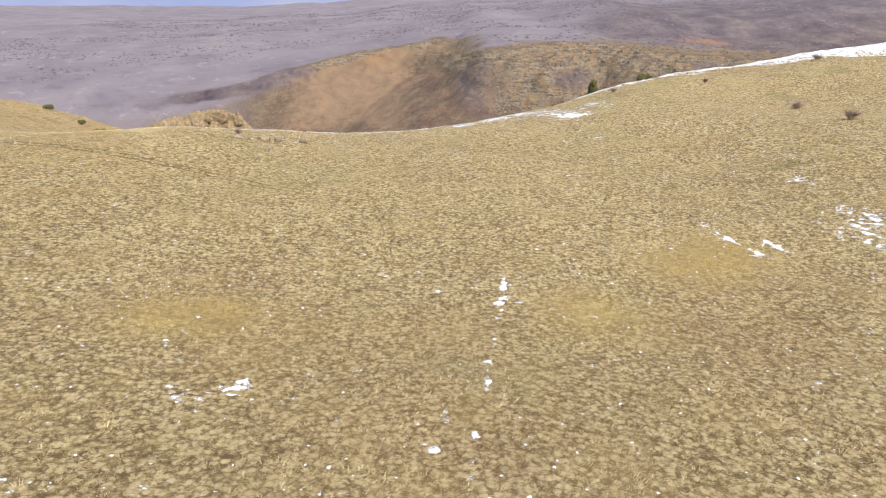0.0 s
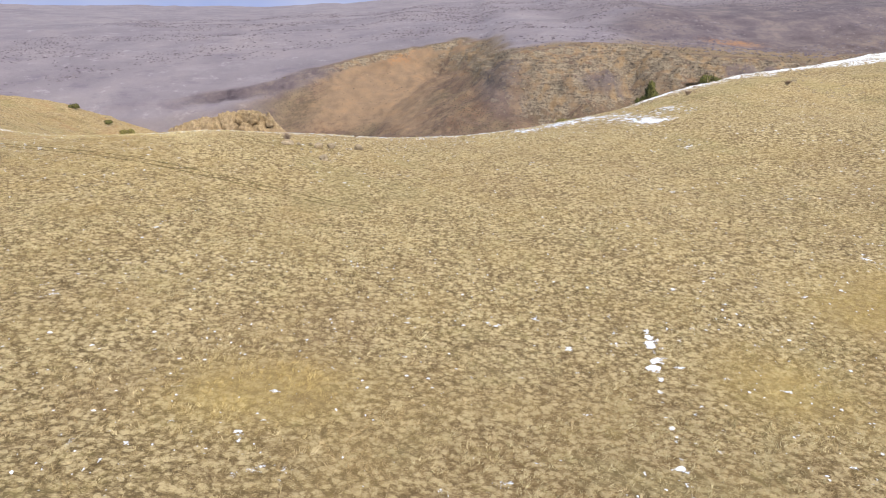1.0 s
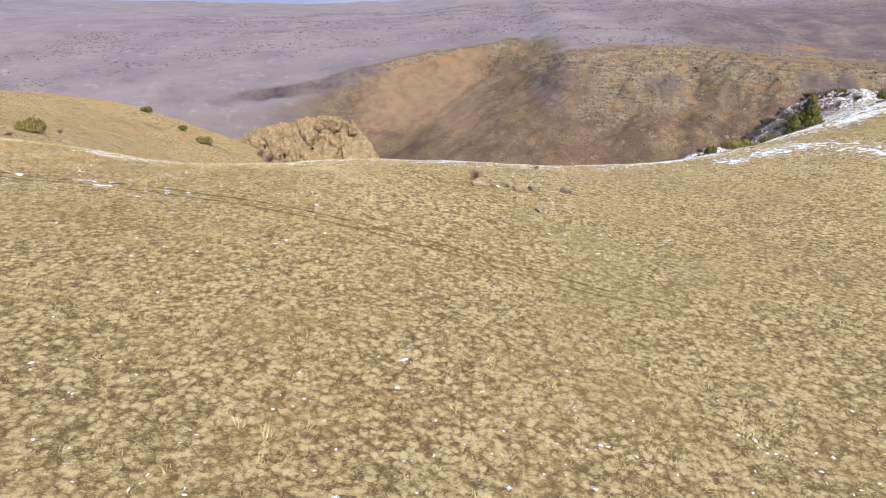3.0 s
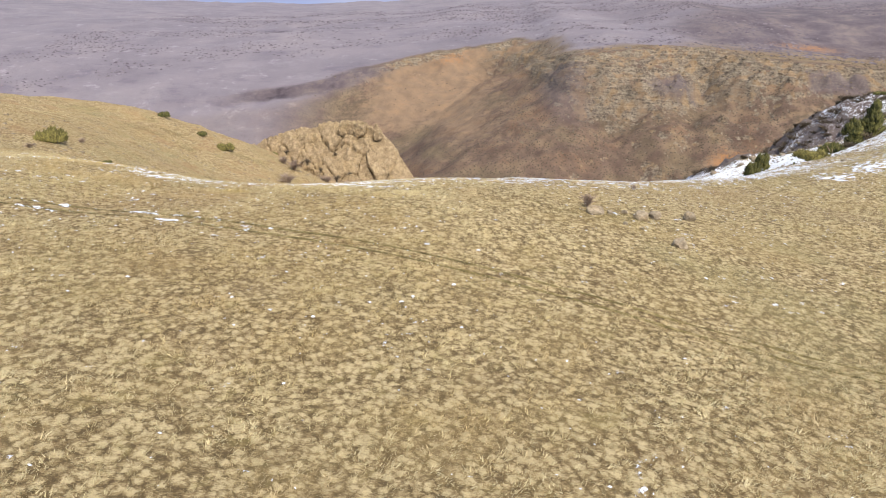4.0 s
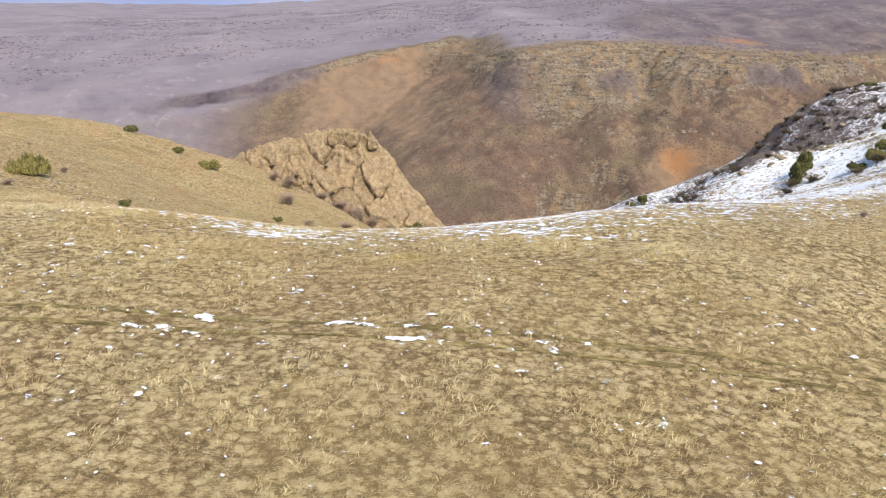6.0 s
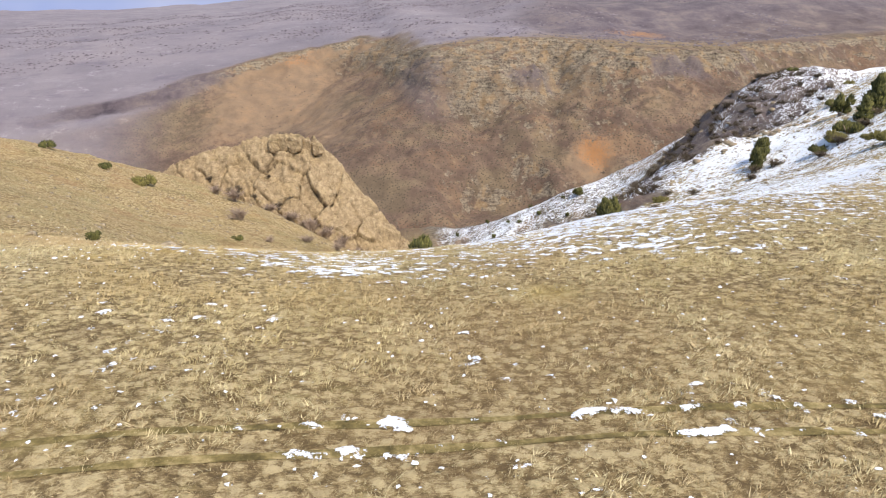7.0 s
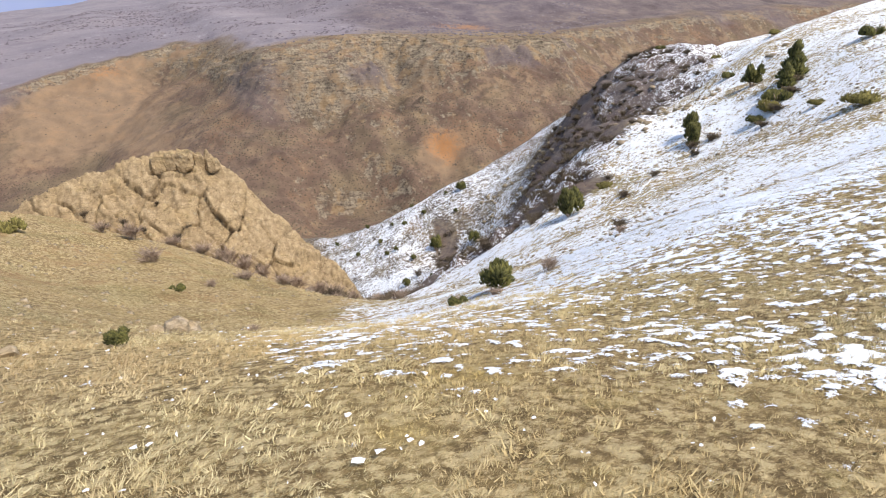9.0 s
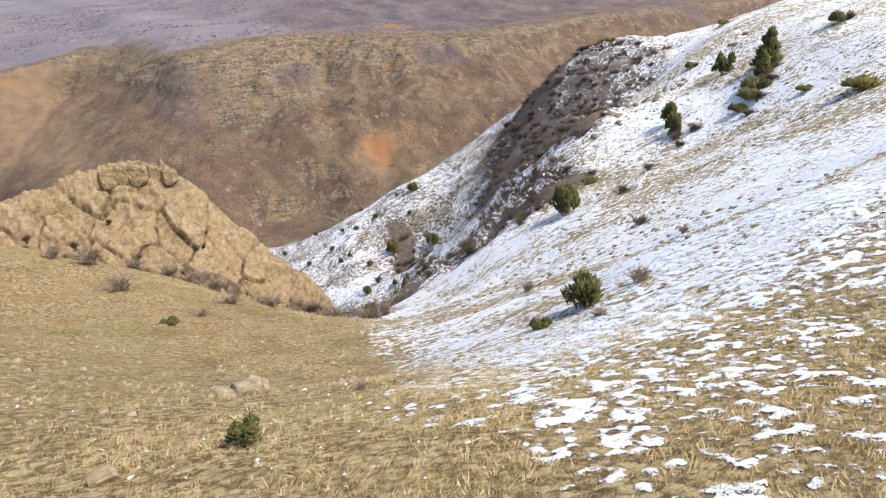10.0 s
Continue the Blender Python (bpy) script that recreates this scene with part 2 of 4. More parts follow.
def ground_material():
    m, n, l, b = mat("dry_steppe", (0.3, 0.22, 0.12))
    geo = n.new("ShaderNodeNewGeometry").outputs["Position"]
    fine = noise_of(n, l, geo, 2.2, 6, 0.7)
    mid = noise_of(n, l, geo, 0.12, 5, 0.6)
    wide = noise_of(n, l, geo, 0.02, 4, 0.55)
    warp = n.new("ShaderNodeVectorMath")
    warp.operation = "MULTIPLY_ADD"
    warp.inputs[1].default_value = (0.55, 0.55, 0.55)
    stir = node(n, "ShaderNodeTexNoise", Scale=1.9, Detail=5.0, Roughness=0.75)
    l.new(geo, stir.inputs["Vector"])
    l.new(stir.outputs["Color"], warp.inputs[0])
    l.new(geo, warp.inputs[2])
    clump = node(n, "ShaderNodeTexVoronoi", Scale=2.25)
    l.new(warp.outputs[0], clump.inputs["Vector"])
    own = n.new("ShaderNodeSeparateColor")
    l.new(clump.outputs["Color"], own.inputs[0])
    combed = n.new("ShaderNodeMapping")
    combed.inputs["Rotation"].default_value = (0, 0, 0.75)
    combed.inputs["Scale"].default_value = (4.5, 14.0, 7.0)
    l.new(warp.outputs[0], combed.inputs["Vector"])
    blade = noise_of(n, l, combed.outputs[0], 1.0, 3, 0.7)
    grit = calc(n, l, "SUBTRACT", calc(n, l, "ADD", calc(n, l, "MULTIPLY", own.outputs[0], 0.26), calc(n, l, "MULTIPLY", blade, 0.85)), calc(n, l, "MULTIPLY", clump.outputs["Distance"], 0.37))
    grit = calc(n, l, "ADD", grit, calc(n, l, "MULTIPLY", calc(n, l, "SUBTRACT", fine, 0.5), 0.6))
    grass = ramp(n, l, grit, [(0.20, (0.135, 0.093, 0.043)), (0.35, (0.295, 0.212, 0.10)), (0.53, (0.59, 0.47, 0.26))])
    grass = mixed(n, l, attribute(n, "rust"), grass, mixed(n, l, 0.4, grass, (0.27, 0.165, 0.07)))
    grass = mixed(n, l, attribute(n, "gold"), grass, mixed(n, l, 0.6, grass, (0.46, 0.335, 0.115)))
    grass = mixed(n, l, attribute(n, "dry"), grass, mixed(n, l, 0.25, grass, (0.37, 0.25, 0.125)))
    clay = calc(n, l, "MULTIPLY", over(n, l, noise_of(n, l, geo, 0.11, 6, 0.7), 0.52, 0.62), attribute(n, "dry"))
    grass = mixed(n, l, clay, grass, mixed(n, l, 0.5, grass, (0.33, 0.195, 0.092)))
    turf = noise_of(n, l, geo, 0.45, 6, 0.7)
    grass = mixed(n, l, over(n, l, turf, 0.46, 0.36), grass, mixed(n, l, 0.3, grass, (0.16, 0.10, 0.046)))
    grass = mixed(n, l, over(n, l, turf, 0.56, 0.66), grass, mixed(n, l, 0.25, grass, (0.34, 0.28, 0.10)))
    grass = mixed(n, l, attribute(n, "moss"), grass, mixed(n, l, 0.7, grass, (0.085, 0.08, 0.018)))
    grass = mixed(n, l, over(n, l, mid, 0.45, 0.65), grass, mixed(n, l, 0.25, grass, (0.40, 0.29, 0.12)))
    soil = noise_of(n, l, geo, 0.045, 6, 0.65)
    grass = mixed(n, l, over(n, l, soil, 0.54, 0.64), grass, mixed(n, l, 0.25, grass, (0.25, 0.165, 0.085)))
    grass = mixed(n, l, over(n, l, soil, 0.46, 0.36), grass, mixed(n, l, 0.3, grass, (0.30, 0.26, 0.12)))
    # bare rock and rubble
    beds = n.new("ShaderNodeMapping")
    beds.inputs["Scale"].default_value = (0.05, 0.05, 0.42)
    l.new(geo, beds.inputs["Vector"])
    strata = noise_of(n, l, beds.outputs[0], 1.0, 6, 0.7)
    stony = calc(n, l, "ADD", calc(n, l, "MULTIPLY", noise_of(n, l, geo, 0.35, 8, 0.75), 0.6), calc(n, l, "MULTIPLY", strata, 0.4))
    stone = ramp(n, l, stony, [(0.40, (0.055, 0.043, 0.036)), (0.48, (0.155, 0.12, 0.086)), (0.55, (0.25, 0.205, 0.145)), (0.66, (0.36, 0.295, 0.21))])
    stone = mixed(n, l, over(n, l, noise_of(n, l, geo, 0.06, 4, 0.6), 0.5, 0.62), stone, mixed(n, l, 0.45, stone, (0.30, 0.185, 0.085)))
    col = mixed(n, l, over(n, l, calc(n, l, "ADD", attribute(n, "rock"), calc(n, l, "MULTIPLY", calc(n, l, "SUBTRACT", mid, 0.5), 1.2)), 0.35, 0.65), grass, stone)
    bare = over(n, l, calc(n, l, "ADD", attribute(n, "rock"), calc(n, l, "MULTIPLY", calc(n, l, "SUBTRACT", noise_of(n, l, geo, 0.09, 7, 0.75), 0.5), 1.8)), 0.38, 0.6)
    # slopes of the gorge: brown earth dotted with low dark scrub
    vor = node(n, "ShaderNodeTexVoronoi", Scale=0.3)
    l.new(geo, vor.inputs["Vector"])
    earth = ramp(n, l, noise_of(n, l, geo, 0.03, 8, 0.65), [(0.34, (0.092, 0.06, 0.046)), (0.5, (0.148, 0.10, 0.071)), (0.66, (0.215, 0.15, 0.094))])
    dots = calc(n, l, "MULTIPLY", over(n, l, vor.outputs["Distance"], 0.36, 0.22), over(n, l, mid, 0.32, 0.46))
    mottle = noise_of(n, l, geo, 0.16, 9, 0.9)
    tint = noise_of(n, l, geo, 0.012, 4, 0.6)
    earth = mixed(n, l, over(n, l, tint, 0.5, 0.62), earth, mixed(n, l, 0.4, earth, (0.15, 0.12, 0.068)))
    earth = mixed(n, l, over(n, l, tint, 0.46, 0.36), earth, mixed(n, l, 0.35, earth, (0.21, 0.12, 0.065)))
    earth = mixed(n, l, over(n, l, mottle, 0.56, 0.66), earth, mixed(n, l, 0.6, earth, (0.27, 0.2, 0.125)))
    earth = mixed(n, l, over(n, l, mottle, 0.45, 0.36), earth, mixed(n, l, 0.6, earth, (0.062, 0.044, 0.034)))
    earth = mixed(n, l, dots, earth, (0.075, 0.058, 0.04))
    earth = mixed(n, l, bare, earth, stone)
    col = mixed(n, l, attribute(n, "gorge"), col, earth)
    ochre = ramp(n, l, noise_of(n, l, geo, 0.05, 7, 0.65), [(0.32, (0.185, 0.128, 0.085)), (0.5, (0.232, 0.158, 0.10)), (0.68, (0.275, 0.178, 0.105))])
    ochre = mixed(n, l, dots, ochre, mixed(n, l, 0.2, ochre, (0.10, 0.072, 0.046)))
    ochre = mixed(n, l, over(n, l, mottle, 0.45, 0.36), ochre, mixed(n, l, 0.2, ochre, (0.11, 0.075, 0.05)))
    col = mixed(n, l, over(n, l, calc(n, l, "ADD", attribute(n, "ochre"), calc(n, l, "MULTIPLY", calc(n, l, "SUBTRACT", mid, 0.5), 1.1)), 0.25, 0.8), col, ochre)
    # far land: distance haze painted in as a lavender tint of the surface
    hazed_land = ramp(n, l, noise_of(n, l, geo, 0.007, 8, 0.62), [(0.3, (0.16, 0.138, 0.155)), (0.5, (0.20, 0.173, 0.188)), (0.7, (0.24, 0.208, 0.213))])
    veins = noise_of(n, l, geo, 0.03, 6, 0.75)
    hazed_land = mixed(n, l, over(n, l, veins, 0.57, 0.66), hazed_land, mixed(n, l, 0.5, hazed_land, (0.34, 0.31, 0.32)))
    hazed_land = mixed(n, l, over(n, l, mottle, 0.46, 0.36), hazed_land, mixed(n, l, 0.4, hazed_land, (0.09, 0.075, 0.09)))
    hazed_land = mixed(n, l, over(n, l, mottle, 0.58, 0.68), hazed_land, mixed(n, l, 0.3, hazed_land, (0.33, 0.30, 0.30)))
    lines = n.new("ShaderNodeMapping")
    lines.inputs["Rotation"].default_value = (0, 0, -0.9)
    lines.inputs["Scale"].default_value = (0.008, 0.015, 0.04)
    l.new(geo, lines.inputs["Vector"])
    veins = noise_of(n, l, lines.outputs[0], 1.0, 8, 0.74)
    hazed_land = mixed(n, l, over(n, l, veins, 0.55, 0.66), hazed_land, mixed(n, l, 0.3, hazed_land, (0.29, 0.265, 0.27)))
    hazed_land = mixed(n, l, over(n, l, veins, 0.46, 0.36), hazed_land, mixed(n, l, 0.4, hazed_land, (0.11, 0.09, 0.12)))
    col = mixed(n, l, attribute(n, "hazed_land"), col, hazed_land)
    heath = ramp(n, l, noise_of(n, l, geo, 0.02, 8, 0.7), [(0.34, (0.062, 0.048, 0.056)), (0.5, (0.115, 0.091, 0.096)), (0.66, (0.185, 0.145, 0.13))])
    col = mixed(n, l, attribute(n, "heath"), col, heath)
    col = mixed(n, l, over(n, l, calc(n, l, "ADD", attribute(n, "scar"), calc(n, l, "MULTIPLY", calc(n, l, "SUBTRACT", mottle, 0.5), 2.2)), 0.3, 0.85), col, mixed(n, l, 0.75, ochre, (0.36, 0.165, 0.06)))
    # lying snow, broken by grass
    speck = calc(n, l, "ADD", calc(n, l, "MULTIPLY", noise_of(n, l, geo, 0.7, 5, 0.7), 1.5), calc(n, l, "MULTIPLY", noise_of(n, l, geo, 2.1, 3, 0.6), 1.3))
    speck = calc(n, l, "ADD", speck, calc(n, l, "MULTIPLY", noise_of(n, l, geo, 0.12, 4, 0.6), 0.7))
    snowy = calc(n, l, "SUBTRACT", calc(n, l, "ADD", attribute(n, "snow"), speck), 2.13)
    snowy = calc(n, l, "MULTIPLY", over(n, l, snowy, -0.02, 0.03), over(n, l, attribute(n, "snow"), 0.205, 0.27))
    col = mixed(n, l, snowy, col, (0.84, 0.86, 0.90))
    l.new(col, b.inputs["Base Color"])
    relief(n, l, b, calc(n, l, "ADD", grit, calc(n, l, "MULTIPLY", calc(n, l, "MULTIPLY", mottle, 6.0), attribute(n, "gorge"))), 0.8, 0.3)
    return m


def leaf_material(name, dark, mid, light):
    m, n, l, b = mat(name, mid, 0.75)
    r = n.new("ShaderNodeNewGeometry").outputs["Random Per Island"]
    col = ramp(n, l, r, [(0.0, dark), (0.5, mid), (1.0, light)])
    geo = n.new("ShaderNodeNewGeometry").outputs["Position"]
    col = mixed(n, l, over(n, l, noise_of(n, l, geo, 0.1, 4), 0.4, 0.62), col, mixed(n, l, 0.35, col, dark))
    l.new(col, b.inputs["Base Color"])
    return m


def rock_material(name, dark, mid, light, size=1.0):
    m, n, l, b = mat(name, mid, 0.9)
    geo = n.new("ShaderNodeNewGeometry").outputs["Position"]
    big = noise_of(n, l, geo, 0.18 / size, 6, 0.6)
    fine = noise_of(n, l, geo, 0.8 / size, 8, 0.62)
    col = ramp(n, l, fine, [(0.30, dark), (0.49, mid), (0.68, light)])
    col = mixed(n, l, over(n, l, big, 0.45, 0.65), col, mixed(n, l, 0.5, col, (0.40, 0.29, 0.15)))
    if name == "warm_limestone":
        # thin soil and dry grass on the flatter shelves
        up = n.new("ShaderNodeSeparateXYZ")
        l.new(n.new("ShaderNodeNewGeometry").outputs["True Normal"], up.inputs[0])
        shelf = over(n, l, calc(n, l, "ADD", up.outputs["Z"], calc(n, l, "MULTIPLY", calc(n, l, "SUBTRACT", big, 0.5), 1.2)), 0.74, 0.9)
        col = mixed(n, l, calc(n, l, "MULTIPLY", attribute(n, "tone"), 0.55), mixed(n, l, 0.25, col, dark), mixed(n, l, 0.55, col, light))
        # earth and lichen lodged in the joints, with the cracks' shade painted in
        col = mixed(n, l, calc(n, l, "MULTIPLY", attribute(n, "joint"), 0.7), col, (0.09, 0.062, 0.038))
        col = mixed(n, l, shelf, col, ramp(n, l, fine, [(0.4, (0.14, 0.10, 0.05)), (0.6, (0.33, 0.245, 0.125))]))
    # grey and yellow lichen
    lich = noise_of(n, l, geo, 0.55 / size, 5, 0.75)
    col = mixed(n, l, over(n, l, lich, 0.6, 0.68), col, mixed(n, l, 0.55, col, (0.30, 0.27, 0.19)))
    vor = node(n, "ShaderNodeTexVoronoi", Scale=0.5 / size)
    vor.feature = "DISTANCE_TO_EDGE"
    bent = n.new("ShaderNodeVectorMath")
    bent.operation = "MULTIPLY_ADD"
    bent.inputs[1].default_value = (1.6, 1.6, 1.6)
    vn = node(n, "ShaderNodeTexNoise", Scale=0.5 / size, Detail=4.0)
    l.new(geo, vn.inputs["Vector"])
    l.new(vn.outputs["Color"], bent.inputs[0])
    l.new(geo, bent.inputs[2])
    l.new(bent.outputs[0], vor.inputs["Vector"])
    seam = over(n, l, vor.outputs["Distance"], 0.0, 0.05)
    col = mixed(n, l, seam, mixed(n, l, 0.4, col, dark), col)
    # thin wandering cracks along and across the slanting beds
    for turn, stretch, width in ((0.62, (0.09, 0.2, 0.42), 0.010), (-0.5, (0.11, 0.2, 0.3), 0.006)):
        bed = n.new("ShaderNodeMapping")
        bed.inputs["Rotation"].default_value = (0, turn, 0)
        bed.inputs["Scale"].default_value = tuple(q / size for q in stretch)
        l.new(geo, bed.inputs["Vector"])
        line = calc(n, l, "ABSOLUTE", calc(n, l, "SUBTRACT", noise_of(n, l, bed.outputs[0], 1.0, 4, 0.55), 0.5))
        col = mixed(n, l, over(n, l, line, width, width * 0.3), col, mixed(n, l, 0.5, col, tuple(0.7 * q for q in dark)))
    l.new(col, b.inputs["Base Color"])
    relief(n, l, b, calc(n, l, "ADD", calc(n, l, "MULTIPLY", fine, 0.6), calc(n, l, "MULTIPLY", seam, 0.3)), 0.6, 0.10 * size)
    return m


GROUND = ground_material()


def straw_material():
    m, n, l, b = mat("dry_grass", (0.44, 0.355, 0.19), 0.85)
    r = n.new("ShaderNodeNewGeometry").outputs["Random Per Island"]
    shade = calc(n, l, "ADD", calc(n, l, "MULTIPLY", r, 0.35), calc(n, l, "MULTIPLY", attribute(n, "tone"), 0.65))
    col = ramp(n, l, shade, [(0.12, (0.27, 0.195, 0.092)), (0.45, (0.48, 0.38, 0.20)), (0.85, (0.72, 0.605, 0.36))])
    col = mixed(n, l, attribute(n, "grey"), col, mixed(n, l, 0.3, col, (0.42, 0.38, 0.22)))
    col = mixed(n, l, attribute(n, "rust"), col, mixed(n, l, 0.4, col, (0.38, 0.25, 0.13)))
    col = mixed(n, l, attribute(n, "gold"), col, mixed(n, l, 0.65, col, (0.58, 0.43, 0.15)))
    l.new(col, b.inputs["Base Color"])
    return m


STRAW = straw_material()
JUNIPER = leaf_material("juniper_needles", (0.028, 0.03, 0.012), (0.078, 0.077, 0.024), (0.15, 0.138, 0.04))
OLIVE = leaf_material("olive_scrub", (0.06, 0.052, 0.016), (0.145, 0.125, 0.038), (0.23, 0.2, 0.065))
TWIG = leaf_material("bare_twigs", (0.22, 0.155, 0.115), (0.34, 0.255, 0.19), (0.46, 0.365, 0.28))
HEATH = leaf_material("brown_scrub", (0.07, 0.052, 0.038), (0.135, 0.103, 0.07), (0.20, 0.16, 0.105))
PLUM = leaf_material("plum_heath", (0.09, 0.072, 0.085), (0.13, 0.107, 0.118), (0.2, 0.17, 0.175))
ROCK = rock_material("warm_limestone", (0.12, 0.08, 0.044), (0.275, 0.198, 0.112), (0.43, 0.33, 0.20))
CRAG = rock_material("grey_limestone", (0.10, 0.077, 0.058), (0.21, 0.163, 0.115), (0.32, 0.255, 0.18), 4.0)
PALE = rock_material("pale_limestone", (0.15, 0.115, 0.078), (0.27, 0.215, 0.145), (0.40, 0.33, 0.24), 0.4)


def snow_material():
    m, n, l, b = mat("old_snow", (0.7, 0.73, 0.8), 0.6)
    geo = n.new("ShaderNodeNewGeometry").outputs["Position"]
    f = noise_of(n, l, geo, 3.0, 6, 0.6)
    l.new(ramp(n, l, f, [(0.3, (0.60, 0.63, 0.70)), (0.6, (0.77, 0.80, 0.86))]), b.inputs["Base Color"])
    relief(n, l, b, f, 0.4, 0.05)
    return m


def track_material():
    m, n, l, b = mat("worn_turf", (0.2, 0.17, 0.07), 0.95)
    geo = n.new("ShaderNodeNewGeometry").outputs["Position"]
    f = noise_of(n, l, geo, 1.2, 7, 0.7)
    l.new(ramp(n, l, f, [(0.36, (0.07, 0.053, 0.02)), (0.5, (0.155, 0.118, 0.044)), (0.64, (0.32, 0.245, 0.115))]), b.inputs["Base Color"])
    relief(n, l, b, f, 0.7, 0.12)
    return m


def melting_material():
    """Old snow with ragged edges, gone where the turf has melted through."""
    m = snow_material()
    m.name = "melting_snow"
    n, l = m.node_tree.nodes, m.node_tree.links
    geo = n.new("ShaderNodeNewGeometry").outputs["Position"]
    ragged = calc(n, l, "ADD", attribute(n, "level"), calc(n, l, "MULTIPLY", calc(n, l, "SUBTRACT", noise_of(n, l, geo, 4.5, 5, 0.8), 0.5), 4.6))
    l.new(over(n, l, ragged, 0.16, 0.24), n["Principled BSDF"].inputs["Alpha"])
    return m


SNOW = snow_material()
MELTING = melting_material()
WORN = track_material()


# ---- mesh helpers ----
def mesh_from(name, verts, faces, material):
    me = bpy.data.meshes.new(name)
    verts, faces = np.asarray(verts, np.float32), np.asarray(faces, np.int32)
    k = faces.shape[1]
    me.vertices.add(len(verts))
    me.vertices.foreach_set("co", verts.ravel())
    me.loops.add(faces.size)
    me.loops.foreach_set("vertex_index", faces.ravel())
    me.polygons.add(len(faces))
    me.polygons.foreach_set("loop_start", np.arange(0, faces.size, k, dtype=np.int32))
    me.update(calc_edges=True)
    me.materials.append(material)
    return me


def object_from(name, verts, faces, material, parent=None, label=""):
    ob = new(name, mesh_from(name, verts, faces, material))
    ob.parent = parent
    return tagged(ob, label)


def shade_smooth(ob):
    ob.data.polygons.foreach_set("use_smooth", np.ones(len(ob.data.polygons), bool))


def put_field(ob, name, values):
    a = ob.data.attributes.new(name, "FLOAT", "POINT")
    a.data.foreach_set("value", np.asarray(values, np.float32).ravel())


def grid_faces(rows, cols):
    i = (np.arange(rows - 1)[:, None] * cols + np.arange(cols - 1)[None, :]).ravel()
    return np.stack([i, i + 1, i + 1 + cols, i + cols], -1)


# ---- ground: one sheet from behind the camera to the horizon ----
def snow_cover(x, y):
    """Share of the ground under snow, 0 to 1: thick on the shaded hillside, thin flecks on the steppe."""
    start = np.interp(x, [-125, -104, -88, -70, -50, -30, 0, 20, 40, 60, 90, 130, 200], [154, 140, 130, 127, 132, 143, 168, 182, 192, 205, 233, 242, 252])
    west = np.interp(y, [128, 140, 152, 160, 180, 220, 260, 290, 350, 440, 500], [-106, -106, -105, -102, -92, -80, -68, -60, -26, -20, -20])
    crest = np.interp(x, [20, 26, 42, 59, 87, 115, 150], [175, 180, 197, 201, 232, 254, 280])
    s = smooth(-10, 34 - 18 * smooth(20, 60, x), y - start) * smooth(-4, 8, x - west) * (1 - smooth(470, 540, y))
    thin = 0.02 + 0.03 * smooth(112, 132, y) * smooth(-125, -100, x) * (1 - smooth(20, 60, x))
    # belts of blown-clear turf along the hillside, and an animal path
    belt = smooth(0.12, 0.5, fbm(0.35 * x - 0.5 * y, 1.1 * x + 0.8 * y, 34, 3, 57)) * smooth(165, 185, y)
    path = np.exp(-(np.minimum(np.minimum(to_segment(x, y, -63, 196, -56, 181), to_segment(x, y, -56, 181, -43, 174)), to_segment(x, y, -43, 174, -14, 178)) / 2.2) ** 2)
    s = s * (1 - 0.5 * belt) * (1 - 0.65 * path)
    return thin * (1 - s) * (1 - smooth(150, 190, y)) + (0.63 + 0.22 * fbm(x, y, 45, 3, 50) - 0.08 * smooth(300, 360, y) - 0.22 * smooth(370, 420, y)) * s + 0.55 * np.exp(-((y - crest) / 3.0) ** 2) * smooth(30, 44, x) * (1 - smooth(150, 170, x)) * smooth(-0.5, 0.1, fbm(x, y, 12, 2, 52))


def slope_of(x, y):
    e = 2.0
    z = terrain(x, y)
    return np.hypot(terrain(x + e, y) - z, terrain(x, y + e) - z) / e


def gully_share(x, y):
    """The scrubby bottom of the ravine, 0 to 1."""
    line = np.interp(x, [-75, -62, -20, 5, 25, 40], [255, 272, 322, 352, 400, 440])
    return (1 - smooth(5, 17, np.abs(y - line) * 0.65 + 5 * fbm(x, y, 14, 3, 97))) * smooth(-80, -70, x) * (1 - smooth(28, 40, x))


# swards of taller golden grass: x, y, radius
GOLDEN = [(34, 74, 6), (27, 70, 5), (15, 58, 5), (-19.5, 54, 4), (-24, 52.5, 4), (-75.8, 123.4, 1.6), (-98.7, 137.4, 1.2), (-102.6, 133.5, 0.8)]

RUSTY = [(-78, 120, 15), (-96, 140, 7), (0, 44, 14), (30, 52, 10)]


